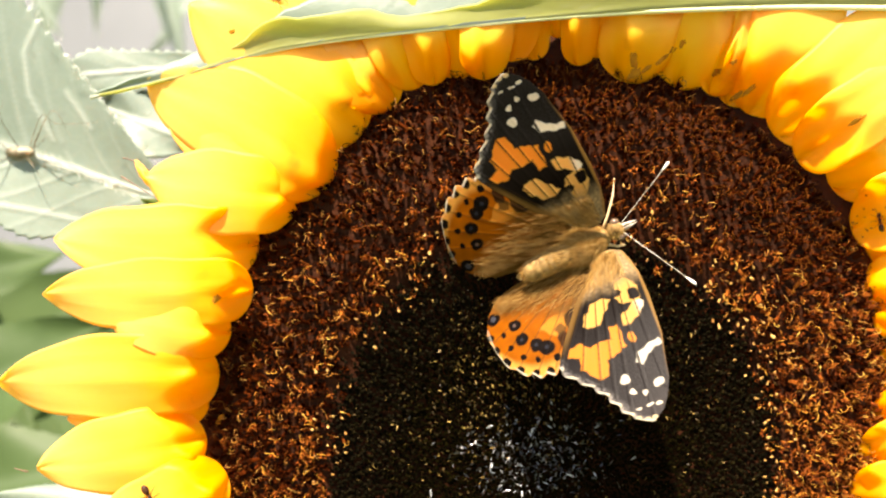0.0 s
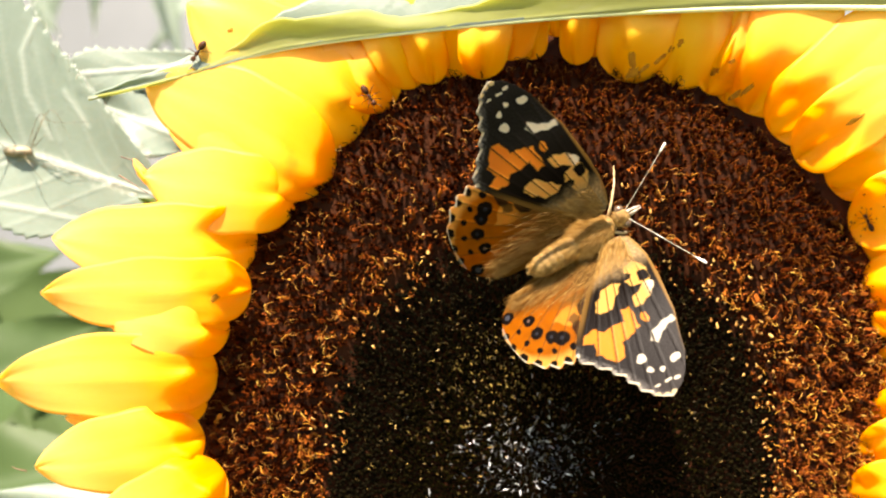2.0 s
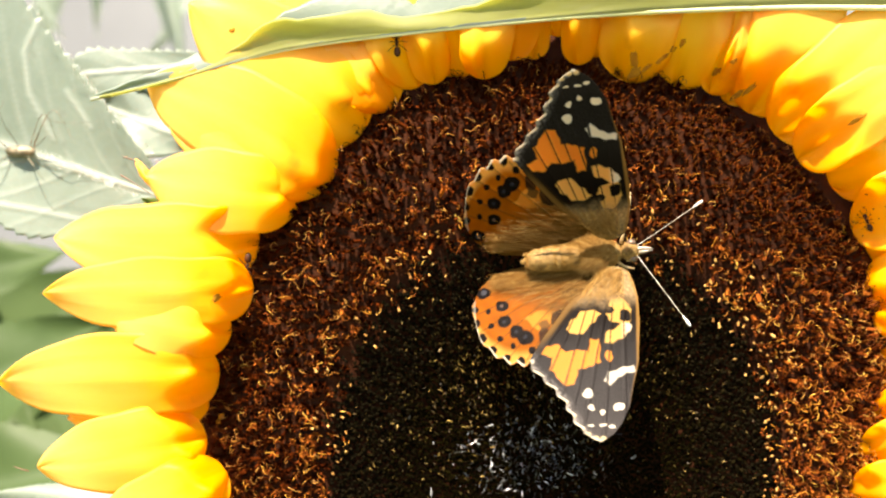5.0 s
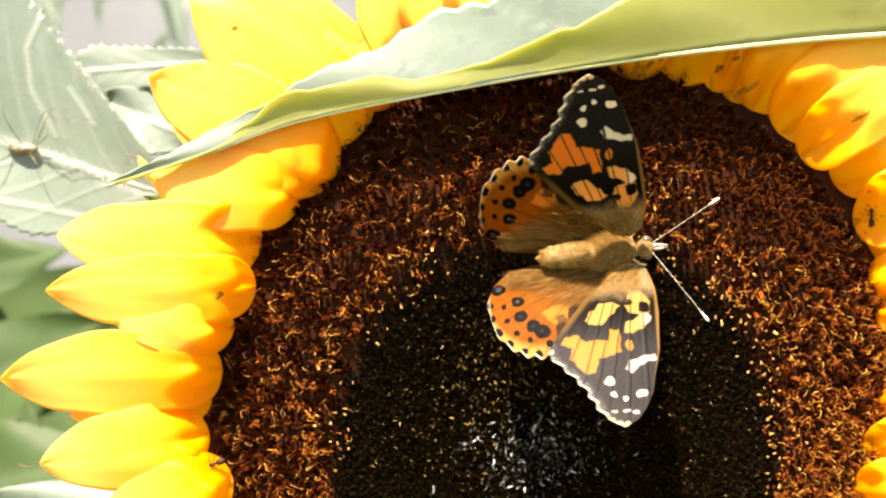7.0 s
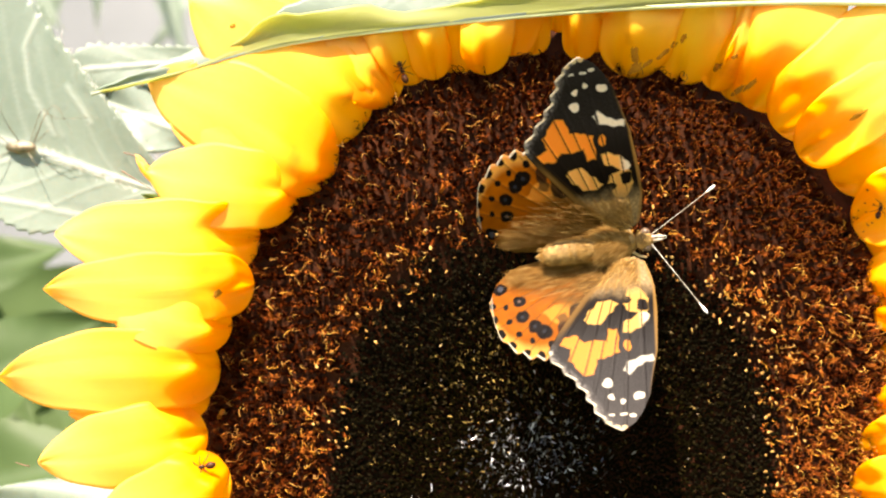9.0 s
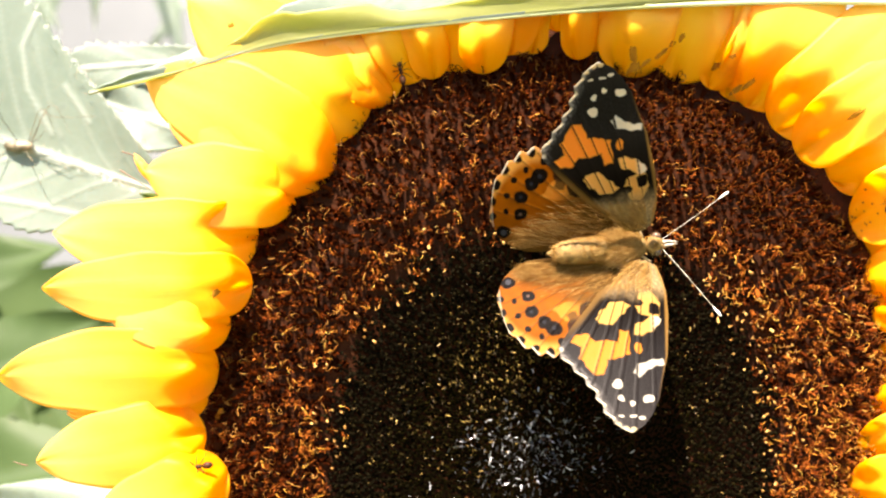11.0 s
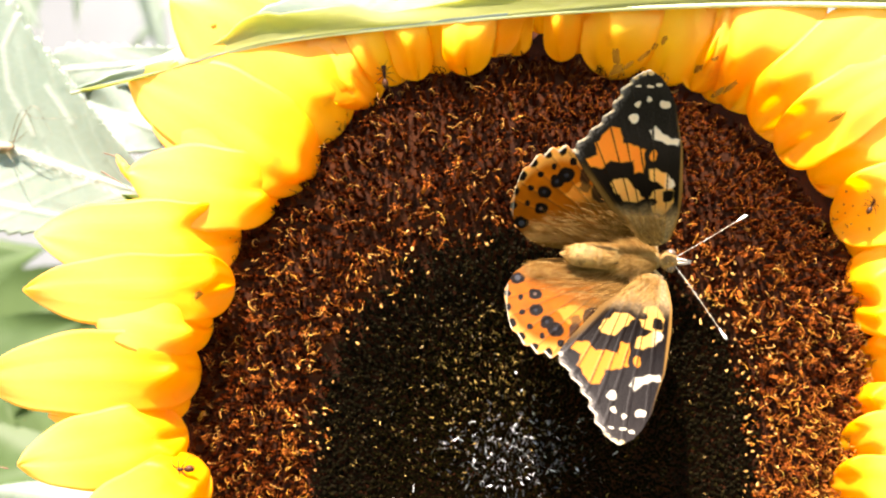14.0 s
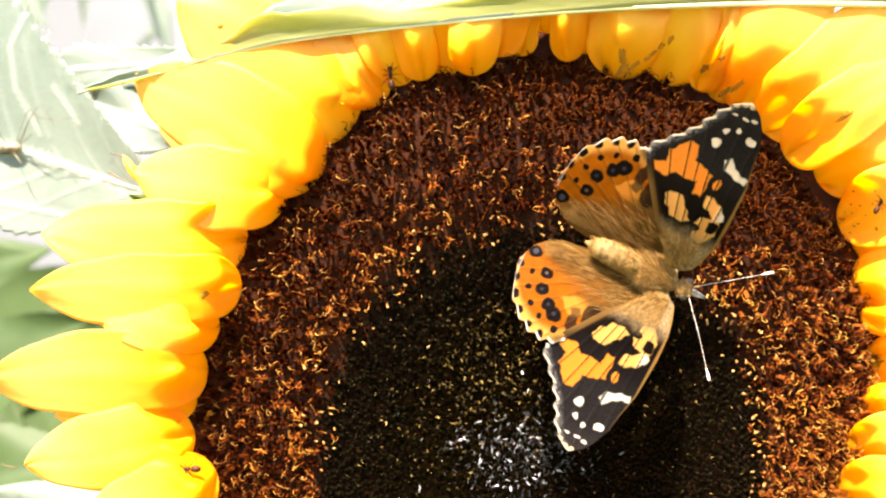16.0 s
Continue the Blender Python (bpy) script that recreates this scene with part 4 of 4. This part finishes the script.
def hind_fringe(p):
    x, y = p[:, 0], p[:, 1]
    out = np.interp(-y, (5.9, 7.5, 9.3, 11.2, 13.2, 14.6, 15.2, 15.6), (13, 13.8, 13.8, 13.1, 11.5, 9.4, 7.4, 4.6)) + 0.28 * np.sin(y * 3.4)
    near = smoothstep(0.52, 0.2, out - x) * (y < -5.5)
    foot = smoothstep(-15.1, -15.35, y)
    return (np.maximum(near, foot) * (0.15 + 0.85 * smoothstep(-0.5, 0.3, np.sin(y * 3.4 + 1.6))),)


def strands(count, place, size):
    """Fine tapering hairs: place() gives a root and a direction."""
    verts, faces = [], []
    for _ in range(count):
        p, d = place()
        d = Vector(d) * random.uniform(*size)
        c = d.cross(Vector((random.uniform(-1, 1), random.uniform(-1, 1), random.uniform(-1, 1)))).normalized() * 0.014
        mid = p + d * 0.5 + Vector((0, 0, 0.10 * d.length))
        n = len(verts)
        verts += [p - c, p + c, mid + c * 0.8, mid - c * 0.8, p + d]
        faces += [(n, n + 1, n + 2, n + 3), (n + 3, n + 2, n + 4)]
    return verts, faces


FORE_P, HIND_P = fore_points(), hind_points()
wings = {}
for side, word in ((1, "right"), (-1, "left")):
    fw = part("forewing", wing_mesh("forewing", FORE_P, fore_scales, fore_fringe, 0.25, side), butterfly, "black-tipped orange forewing with white spots")
    hw = part("hindwing", wing_mesh("hindwing", HIND_P, hind_scales, hind_fringe, -0.15, side), butterfly, "orange hindwing with a row of dark eyespots")
    for w in (fw, hw):
        s = w.modifiers.new("thickness", "SOLIDIFY")
        s.thickness, s.offset = 0.0001, 0
    wings[word] = (fw, hw)

    def fore_root(side=side):
        x, y = random.uniform(0.2, 4.5), random.uniform(-2.5, 2.6)
        y = max(y, 0.6 - x * 0.95)
        return Vector((x * side, y, 0.35)), Vector((side * random.uniform(.5, 1), random.uniform(-1.1, -.1), random.uniform(0.05, .3))).normalized()

    def hind_root(side=side):
        y = random.uniform(-11.5, 1.0)
        x = abs(random.gauss(0, 1.3 + max(0, 1.8 + y * 0.16))) - 0.6
        return Vector((x * side, y, 0.05)), Vector((side * random.uniform(.1, .7), random.uniform(-1.3, -.7), random.uniform(0.02, .28))).normalized()
    part("wing_fur", mesh_from("wing_fur", *strands(2000, fore_root, (0.8, 1.9)), FUR), fw, "golden-brown hairs")
    part("wing_fur", mesh_from("wing_fur", *strands(2600, hind_root, (1.0, 2.8)), FUR_BROWN), hw, "dark brown hairs")

# body: y forward, z off the flower
thorax = ellipsoid_data((0, 1.2, 0.1), (2.3, 3.9, 1.6), None, 18, 22, 0.06)
part("thorax", mesh_from("thorax", *thorax, BODY), butterfly)


def abdomen_data():
    line = curve_through([(0, -1.2, 0.3), (0, -4.4, 0.8), (0, -7.0, 0.7), (0, -9.3, 0.2)], 40)
    rad = []
    for i in range(40):
        s = i / 39
        r = 1.72 * (1 - (s - 0.35) ** 2 * 0.9) * (1 - smoothstep(0.72, 1.0, s) * 0.78)
        rad.append(float(r) * (1 + 0.035 * math.sin(i * 2 * math.pi / 5)))
    return tube_data(line, rad, 18)


part("abdomen", mesh_from("abdomen", *abdomen_data(), BODY), butterfly, "banded tan abdomen")
part("head", mesh_from("head", *ellipsoid_data((0, 5.9, 0.3), (1.35, 1.25, 1.2), None, 12, 16, 0.05), BODY), butterfly)
for side in (1, -1):
    part("eye", mesh_from("eye", *ellipsoid_data((1.1 * side, 6.2, 0.45), (0.62, 0.72, 0.72), None, 10, 14), EYE_MAT), butterfly, "dark brown compound eye")
    palp = curve_through([(0.26 * side, 6.8, 0.3), (0.24 * side, 7.8, 0.75), (0.12 * side, 9.0, 1.0)], 8)
    part("palp", tube("palp", palp, [.18, .22, .24, .23, .2, .16, .1, .04], HORN, 7), butterfly)


def fur_place():
    a, b = random.uniform(0, 6.28), random.uniform(0.0, 1.45)
    n = Vector((math.sin(b) * math.cos(a), math.sin(b) * math.sin(a), math.cos(b)))
    p = Vector((n.x * 2.2, 1.2 + n.y * 3.8, 0.1 + n.z * 1.5))
    return p, (n * 0.45 + Vector((n.x * 0.5, -0.9, 0.05))).normalized()


def tail_place():
    y, a = random.uniform(-8.4, -1.5), random.uniform(-1.5, 1.5)
    r = float(np.interp(y, (-9.0, -7, -4.4, -1), (0.6, 1.3, 1.7, 1.6)))
    return Vector((r * math.sin(a), y, 0.7 + r * math.cos(a))), Vector((math.sin(a) * 0.5, -1, math.cos(a) * 0.12)).normalized()


def head_place():
    a, b = random.uniform(0, 6.28), random.uniform(0.0, 1.5)
    n = Vector((math.sin(b) * math.cos(a), math.sin(b) * math.sin(a), math.cos(b)))
    return Vector((n.x * 1.3, 5.8 + n.y * 1.2, 0.3 + n.z * 1.15)), (n + Vector((0, 0.2, 0))).normalized()


hairy = joined([strands(9000, fur_place, (0.7, 1.7)), strands(2600, tail_place, (0.4, 0.9)), strands(500, head_place, (0.25, 0.6))])
part("body_fur", mesh_from("body_fur", *hairy, FUR), butterfly, "golden-brown body hairs")

antennae = {}
for side, word, reach in ((1, "right", 11.4), (-1, "left", 10.2)):
    line = curve_through([(0, 0, 0), (0, reach * 0.5, 2.2), (0, reach, 3.6)], 30)
    ob = part("antenna", tube("antenna", line, [0.042 + 0.006 * math.sin(i * 2.6) for i in range(30)], HORN, 8), butterfly, "thin pale antenna")
    d = (line[-1] - line[-4]).normalized()
    tip = [line[-1] + d * s for s in (-1.2, -0.8, -0.4, 0, 0.35, 0.5)]
    part("club", tube("club", tip, [.07, .12, .18, .21, .15, .05], CLUB, 8), ob, "pale club")
    antennae[word] = ob
part("proboscis", tube("proboscis", curve_through([(0, 7.0, -0.2), (0, 8.0, -1.0), (0, 7.8, -2.2), (0, 7.4, -3.4)], 12), [.14] * 11 + [.06], AWN, 6), butterfly, "dark sucking tongue")
legs = []
for side in (1, -1):
    for pts in ([(0.9, 3.6, -0.9), (2.2, 5.2, -1.6), (2.6, 6.4, -3.4), (2.8, 7.2, -5.6)], [(1.2, 1.8, -1.2), (4.4, 3.4, 0.2), (6.4, 4.8, -2.4), (7.6, 5.6, -6.2)],
                [(1.0, -0.2, -1.2), (3.8, -3.2, 0.1), (5.2, -5.6, -2.4), (5.9, -7.2, -7.2)]):
        if side < 0 and pts[0][1] == 3.6:
            # the left foreleg is stretched out beside the head
            pts = [(0.9, 4.4, 0.0), (2.4, 5.8, 0.8), (4.5, 7.6, 0.4), (6.6, 9.0, -1.8)]
        p = [(x * side, y, z) for x, y, z in pts]
        legs.append(part("leg", tube("leg", [Vector(p[0]).lerp(Vector(p[1]), i / 3) for i in range(3)] + [Vector(p[1]).lerp(Vector(p[2]), i / 3) for i in range(3)]
                         + [Vector(p[2]).lerp(Vector(p[3]), i / 3) for i in range(4)], [.24, .23, .2, .17, .15, .14, .12, .1, .09, .06], LEG, 6), butterfly))


# ---- ants ----
def ant(place, size=1.0):
    t = thing("ant", place, "small dark brown ant on a petal", "ant", "ants")
    s = size
    part("gaster", mesh_from("gaster", *ellipsoid_data((0, -1.25 * s, 0.55 * s), (.48 * s, .75 * s, .45 * s), None, 10, 12), ANT), t)
    waist = joined([ellipsoid_data((0, 0.05 * s, .5 * s), (.26 * s, .62 * s, .27 * s), None, 8, 10), ellipsoid_data((0, -.52 * s, .5 * s), (.13 * s, .16 * s, .2 * s), None, 6, 8)])
    part("thorax", mesh_from("thorax", *waist, ANT), t)
    part("head", mesh_from("head", *ellipsoid_data((0, .98 * s, .5 * s), (.4 * s, .42 * s, .3 * s), None, 8, 12), ANT), t)
    for side in (1, -1):
        for y, reach, fwd in ((.4, 1.3, .9), (.1, 1.5, 0.0), (-.2, 1.5, -1.0)):
            line = [(.15 * side * s, y * s, .4 * s), (.75 * side * s, (y + fwd * .5) * s, .95 * s), (reach * side * s, (y + fwd) * s, 0.0)]
            part("leg", tube("leg", curve_through(line, 8), [.07 * s, .07 * s, .06 * s, .055 * s, .05 * s, .04 * s, .03 * s, .025 * s], ANT, 5), t)
        feel = [(.15 * side * s, 1.3 * s, .6 * s), (.5 * side * s, 1.75 * s, .85 * s), (.55 * side * s, 2.4 * s, .6 * s)]
        part("antenna", tube("antenna", curve_through(feel, 8), [.04 * s] * 8, ANT, 5), t)
    return t


def petal_pose(x, z, h, heading):
    """A pose on a petal: local z towards the viewer, y along the heading, degrees from the right."""
    a = radians(heading)
    f = Vector((math.cos(a), 0, math.sin(a)))
    m = Matrix((Vector((math.sin(a), 0, -math.cos(a))), f, Vector((0, -1, 0)))).transposed().to_4x4()
    m.translation = spot(x, -h, z)
    return m


ants = [ant(spot(-20, -9, 30)), ant(spot(-36, -9, 28)), ant(spot(-42, -9, -35)), ant(spot(62, -7, 4), 0.8)]

# ---- the harvestman on the pale leaf ----
harvestman = thing("harvestman", spot(-69.5, 18.0, 15.9), "grey-brown long-legged harvestman resting on a pale leaf", "spider")
part("body", mesh_from("body", *ellipsoid_data((0, 0, 0), (2.5, 1.1, 1.0), None, 12, 16, 0.08), SPIDER), harvestman)
for pts in ([(0, 0, .5), (-1.5, -4, 5), (-1.2, -3.4, 8.2)], [(1.5, 0, .5), (5.0, -4, 5.5), (7.0, -3, 4.4), (13.5, -2.2, 4.6)], [(1.8, 0, .3), (6.4, -3, 6.4), (9.6, -2.6, 1.6)],
            [(1.0, 0, -.5), (3.2, -3, -2.4), (5.0, -2.4, -5.2)], [(2.0, 0, 0), (5.4, -3, 5.0), (6.6, -2, 1.9)], [(-1.6, 0, -.5), (-4, -3, -3), (-6, -2, -6)],
            [(2.6, 0, .8), (4.6, -2, 1.8), (5.2, -1.6, 2.8)], [(-2, 0, .5), (-5, -3, 3.5), (-8, -2, 1)]):
    part("leg", tube("leg", curve_through(pts, 16), [.075 - 0.003 * i for i in range(16)], SPIDER, 5), harvestman)

# ---- ground, wall and planting behind ----
ground = new("ground", mesh_from("ground", [(-400000, -400000, 0), (400000, -400000, 0), (400000, 400000, 0), (-400000, 400000, 0)], [(0, 1, 2, 3)], GROUND, False))
tagged(ground, "garden soil with short grass", "ground", kind="structure")


def slab(x0, x1, y0, y1, z0, z1):
    v = [(x, y, z) for z in (z0, z1) for x, y in ((x0, y0), (x1, y0), (x1, y1), (x0, y1))]
    return v, [(3, 2, 1, 0), (4, 5, 6, 7), (0, 1, 5, 4), (1, 2, 6, 5), (2, 3, 7, 6), (3, 0, 4, 7)]


wall = new("wall_garden", mesh_from("wall_garden", *slab(-3000, 3000, 1500, 1750, 0, 2600), WALL, False))
tagged(wall, "pale limewashed garden wall", "wall", kind="structure")


# broad leaves of the plants behind: foot (x, depth, z), tip (x, depth, z), half width
BACK_LEAVES = [
    (-205, 170, -85, -96, 160, -5, 42),
    (-189, 150, -19, -100, 140, -69, 34),
    (-134, 110, -45, -84, 100, -16, 16),
    (-170, 150, -19, -106, 140, 2, 13),
    (-122, 90, -60, -75, 80, -45, 15),
    (-153, 130, -30, -106, 120, -47, 18),
    (-235, 230, -115, -62, 220, -12, 46),
    (-245, 240, -25, -66, 230, -84, 44),
    (-147, 300, 153, -146, 290, 90, 4),
    (-166, 420, 196, -136, 410, 93, 9),
    (-189, 380, 171, -202, 370, 92, 9),
    (-126, 500, 195, -183, 490, 113, 6),
    (-212, 330, 165, -170, 320, 96, 7),
]
back_plant = thing("leafy_plant", (-0.16, 0.2, 0), "broad-leaved green garden plant, lower leaves coloured dark for shade", "plant")
BACK = Vector((-160, 200, -1400))
part("stem", tube("stem", curve_through([(0, 0, 0), (10, 0, 600), (-8, 4, 1200), (0, 0, 1650)], 18), [9 - .3 * i for i in range(18)], STEM, 8), back_plant)
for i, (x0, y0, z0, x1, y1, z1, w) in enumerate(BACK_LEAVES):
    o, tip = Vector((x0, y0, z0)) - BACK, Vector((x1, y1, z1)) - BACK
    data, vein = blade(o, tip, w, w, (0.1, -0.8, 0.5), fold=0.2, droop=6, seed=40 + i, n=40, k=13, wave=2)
    # the lower leaves get the green with shade put into it
    ob = part("leaf", mesh_from("leaf", *data, LEAF if z0 > 100 else LEAF_SHADED), back_plant)
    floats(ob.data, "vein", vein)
    foot = Vector((0, 0, o.z - 30))
    part("leafstalk", tube("leafstalk", curve_through([foot, foot.lerp(o, 0.5) + Vector((0, 0, 12)), o], 12), [2.2] * 12, STEM, 6), back_plant)


# ---- what moves ----
# seconds, place (x, z), heading, pitch, then how far each wing is raised: left and right forewing, left and right hindwing, and their sweep
FLIGHT_A = [
    (0.0, 18.58, 0.01, 25.9, 6.4, 27.5, 38.6, 23.5, 38.7, 3.3, -0.9), (0.5, 18.73, 0.76, 26.9, 11.5, 48.9, 56.3, 42.1, 49.8, -2.2, -2.9),
    (1.0, 18.91, 0.81, 28.7, 8.7, 48.3, 54.3, 41.4, 48.6, -1.8, -1.2), (1.5, 19.47, 1.51, 34.6, 9.2, 45.7, 46.3, 37.3, 42.0, -3.0, -2.6),
    (2.0, 19.79, 1.17, 31.7, 6.2, 31.3, 45.0, 29.4, 43.7, 0.6, -1.2), (2.5, 19.64, 1.31, 30.9, 5.6, 41.9, 52.7, 35.3, 47.9, -0.6, -3.2),
    (3.0, 19.42, 0.18, 24.2, 11.0, 40.2, 53.9, 35.3, 46.6, -0.1, -4.3), (3.5, 20.08, -0.14, 27.3, 7.0, 32.6, 49.0, 31.3, 48.2, 0.4, -1.0),
]
FLIGHT_B = [
    (4.0, 19.66, -1.06, 13.8, 8.0, 37.4, 42.2, 32.7, 37.9, 0.4, -2.3), (6.5, 21.24, -0.87, 3.7, 5.3, 28.0, 34.7, 28.7, 35.6, 2.9, -0.6),
    (7.0, 21.67, -0.92, 5.7, 3.3, 39.0, 43.6, 35.4, 40.9, -1.5, -1.0), (7.5, 21.45, -0.74, 5.3, 3.3, 24.2, 29.8, 27.6, 31.1, 0.6, 0.9),
    (8.0, 21.21, -0.69, 4.7, 2.6, 23.4, 29.0, 27.6, 29.7, 0.5, -0.5), (8.5, 21.31, -0.79, 6.4, 3.1, 23.5, 34.6, 21.0, 33.5, 0.5, -4.2),
    (9.0, 21.86, -0.44, 9.4, 5.2, 29.2, 37.7, 27.8, 36.8, 1.2, -3.8), (11.5, 24.94, -0.96, 4.5, -3.7, 33.9, 34.6, 26.6, 34.7, -6.0, -5.7),
]
FLIGHT_C = [
    (12.0, 26.28, -2.58, 4.8, 1.9, 43.5, 20.2, 35.7, 24.3, 1.0, 2.6), (12.5, 26.01, -2.62, -1.4, 0.3, 30.7, 20.8, 25.9, 25.7, 2.5, -0.1),
    (13.0, 26.83, -2.41, -2.4, -0.1, 26.8, 20.7, 24.0, 23.5, 2.8, -1.2), (13.5, 27.61, -2.41, -5.1, -0.6, 28.1, 23.5, 24.8, 29.8, 1.0, -3.0),
    (14.0, 27.82, -1.84, -3.8, 1.5, 32.4, 33.4, 29.8, 33.9, -1.2, -2.8), (14.5, 28.16, -2.61, -6.8, 1.9, 32.7, 28.5, 30.2, 33.0, 1.5, -1.1),
    (15.0, 28.21, -3.36, -11.2, 0.3, 33.8, 26.7, 27.2, 31.5, -0.2, -3.1), (15.5, 28.93, -3.19, -17.7, 1.1, 31.9, 22.0, 26.3, 28.3, 2.6, -0.8),
    (16.0, 29.59, -3.50, -25.2, 0.5, 33.5, 16.0, 28.3, 27.2, 2.5, -0.1),
]
FEELERS = [(0, 28, -62), (3.5, 30, -62), (6.5, 30, -58), (9, 30, -62), (12.5, 36, -54), (16, 37, -55)]
LEAF_SWING = [(0, 0), (0.5, 0), (1.5, .02), (4.2, .03), (6.3, .05), (6.5, .08), (6.7, .42), (6.8, 1.06), (6.9, .82), (7.0, 1.0), (7.1, .52), (7.2, .36),
              (7.3, .2), (7.4, .14), (7.6, .05), (9.2, .02), (16, 0)]
ANT_WAYS = [
    [(0, -25, 38, -50), (1.0, -18.5, 33.3, -50), (1.5, -14.1, 27.6, -60), (2.0, -10.6, 22.4, -55), (2.5, -8.2, 23.1, 10), (3.5, -7.6, 23.0, 0), (4.2, -7.2, 24.0, 60),
     (5.3, -6.8, 33, 95), (6.3, -6.6, 36, 100, 0), (7.2, -6.5, 33, 120, 0), (7.4, -6.5, 31.5, 160, 3), (7.6, -6.5, 30.5, 170), (8.4, -6.8, 26.9, 120), (9.2, -6.2, 26.0, 110), (11.3, -6.2, 25.8, 100), (16, -6.2, 25.4, 95)],
    [(0, -28, 40, 200), (1.0, -28.6, 37.2, 220), (2.0, -35.9, 28.7, 235), (2.4, -40.5, 20.5, 260, 0), (2.7, -38.5, 17.5, 260, 0), (3.1, -34.5, 13.0, 300, 0), (3.3, -35.0, 11.0, 320, 1), (3.6, -36.2, 9.0, 330), (4.0, -32.4, 6.9, 320),
     (4.5, -29, 4, 280), (5.4, -30, -12, 262), (6.3, -33.6, -31.8, 262), (7.0, -34.1, -32.0, 200), (9.2, -35, -32.2, 190), (16, -35.2, -32.2, 180)],
    [(0, -41.5, -35.3, 300), (0.6, -40.6, -37.5, 290), (1.2, -40, -43, 270), (16, -40, -43, 270)],
    [(0, 65, 4.2, 100), (3.5, 63.6, 4.0, 120), (7, 63.8, 4.4, 90), (11.5, 66, 6, 60), (16, 66, 6, 60)],
]
ANT_HEIGHT = (8.5, 9.0, 8.5, 8.0)


def motions():
    body, fl, fr, hl, hr = [], [], [], [], []
    for t, x, z, heading, pitch, lf, rf, lh, rh, ls, rs in FLIGHT_A + FLIGHT_B + FLIGHT_C:
        body.append((t, petal_pose(x * 1.0102, z * 1.0102, 8.0, heading) @ Matrix.Rotation(radians(pitch), 4, "X")))
        fl.append((t, pose(-.002, .002, .0017, 0, lf, 0) @ pose(0, 0, 0, 0, 0, -ls)))
        fr.append((t, pose(.002, .002, .0017, 0, -rf, 0) @ pose(0, 0, 0, 0, 0, rs)))
        hl.append((t, pose(-.002, -.001, -.0004, 0, lh, 0) @ pose(0, 0, 0, 0, 0, -ls / 2)))
        hr.append((t, pose(.002, -.001, -.0004, 0, -rh, 0) @ pose(0, 0, 0, 0, 0, rs / 2)))
    walk(butterfly, body)
    walk(wings["left"][0], fl)
    walk(wings["right"][0], fr)
    walk(wings["left"][1], hl)
    walk(wings["right"][1], hr)
    walk(antennae["left"], [(t, pose(-.0005, .0067, .0009, 0, 0, a)) for t, a, b in FEELERS])
    walk(antennae["right"], [(t, pose(.0005, .0067, .0009, 0, 0, b)) for t, a, b in FEELERS])
    joint = pose(-.0009, .0044, 0)
    walk(legs[3], [(t, joint @ pose(0, 0, 0, 0, 0, a) @ joint.inverted()) for t, a in ((0, 0), (4.2, 2), (6.3, 62), (9.2, 64), (16, 66))])
    walk(front_leaf, [(t, pose(*(LEAF_PIVOT + Vector((0, 0.0010 - 0.0021 * k, -0.0133 * (1 - k)))), 0, 4.53 * (1 - k), 0)) for t, k in LEAF_SWING])
    for a, way, h in zip(ants, ANT_WAYS, ANT_HEIGHT):
        walk(a, [(t, petal_pose(x * 0.947, z * 0.947, under[0] if under else rest_on(x * 0.947, z * 0.947, h) + 0.05, heading)) for t, x, z, heading, *under in way])


# ---- single florets of the ring ----
def floret_mesh(kind):
    (tv, tf), (av, af) = FLORETS[kind]
    v, f = joined([(tv, tf), (av, af)])
    me = mesh_from("floret", v, f, TUBE)
    me.materials.append(CURL)
    me.polygons.foreach_set("material_index", [0] * len(tf) + [1] * len(af))
    return me


floret_meshes = [floret_mesh(k) for k in range(9)]
lift_off = Matrix.Translation(Vector((0, 0, FLOWER_Z)) - Vector((0.02, 0.16, 0.0)))
for kind, m in singles:
    q = m.copy()
    q.translation = m.translation * MM
    part("floret", floret_meshes[kind], sunflower, "", lift_off @ q)

motions()
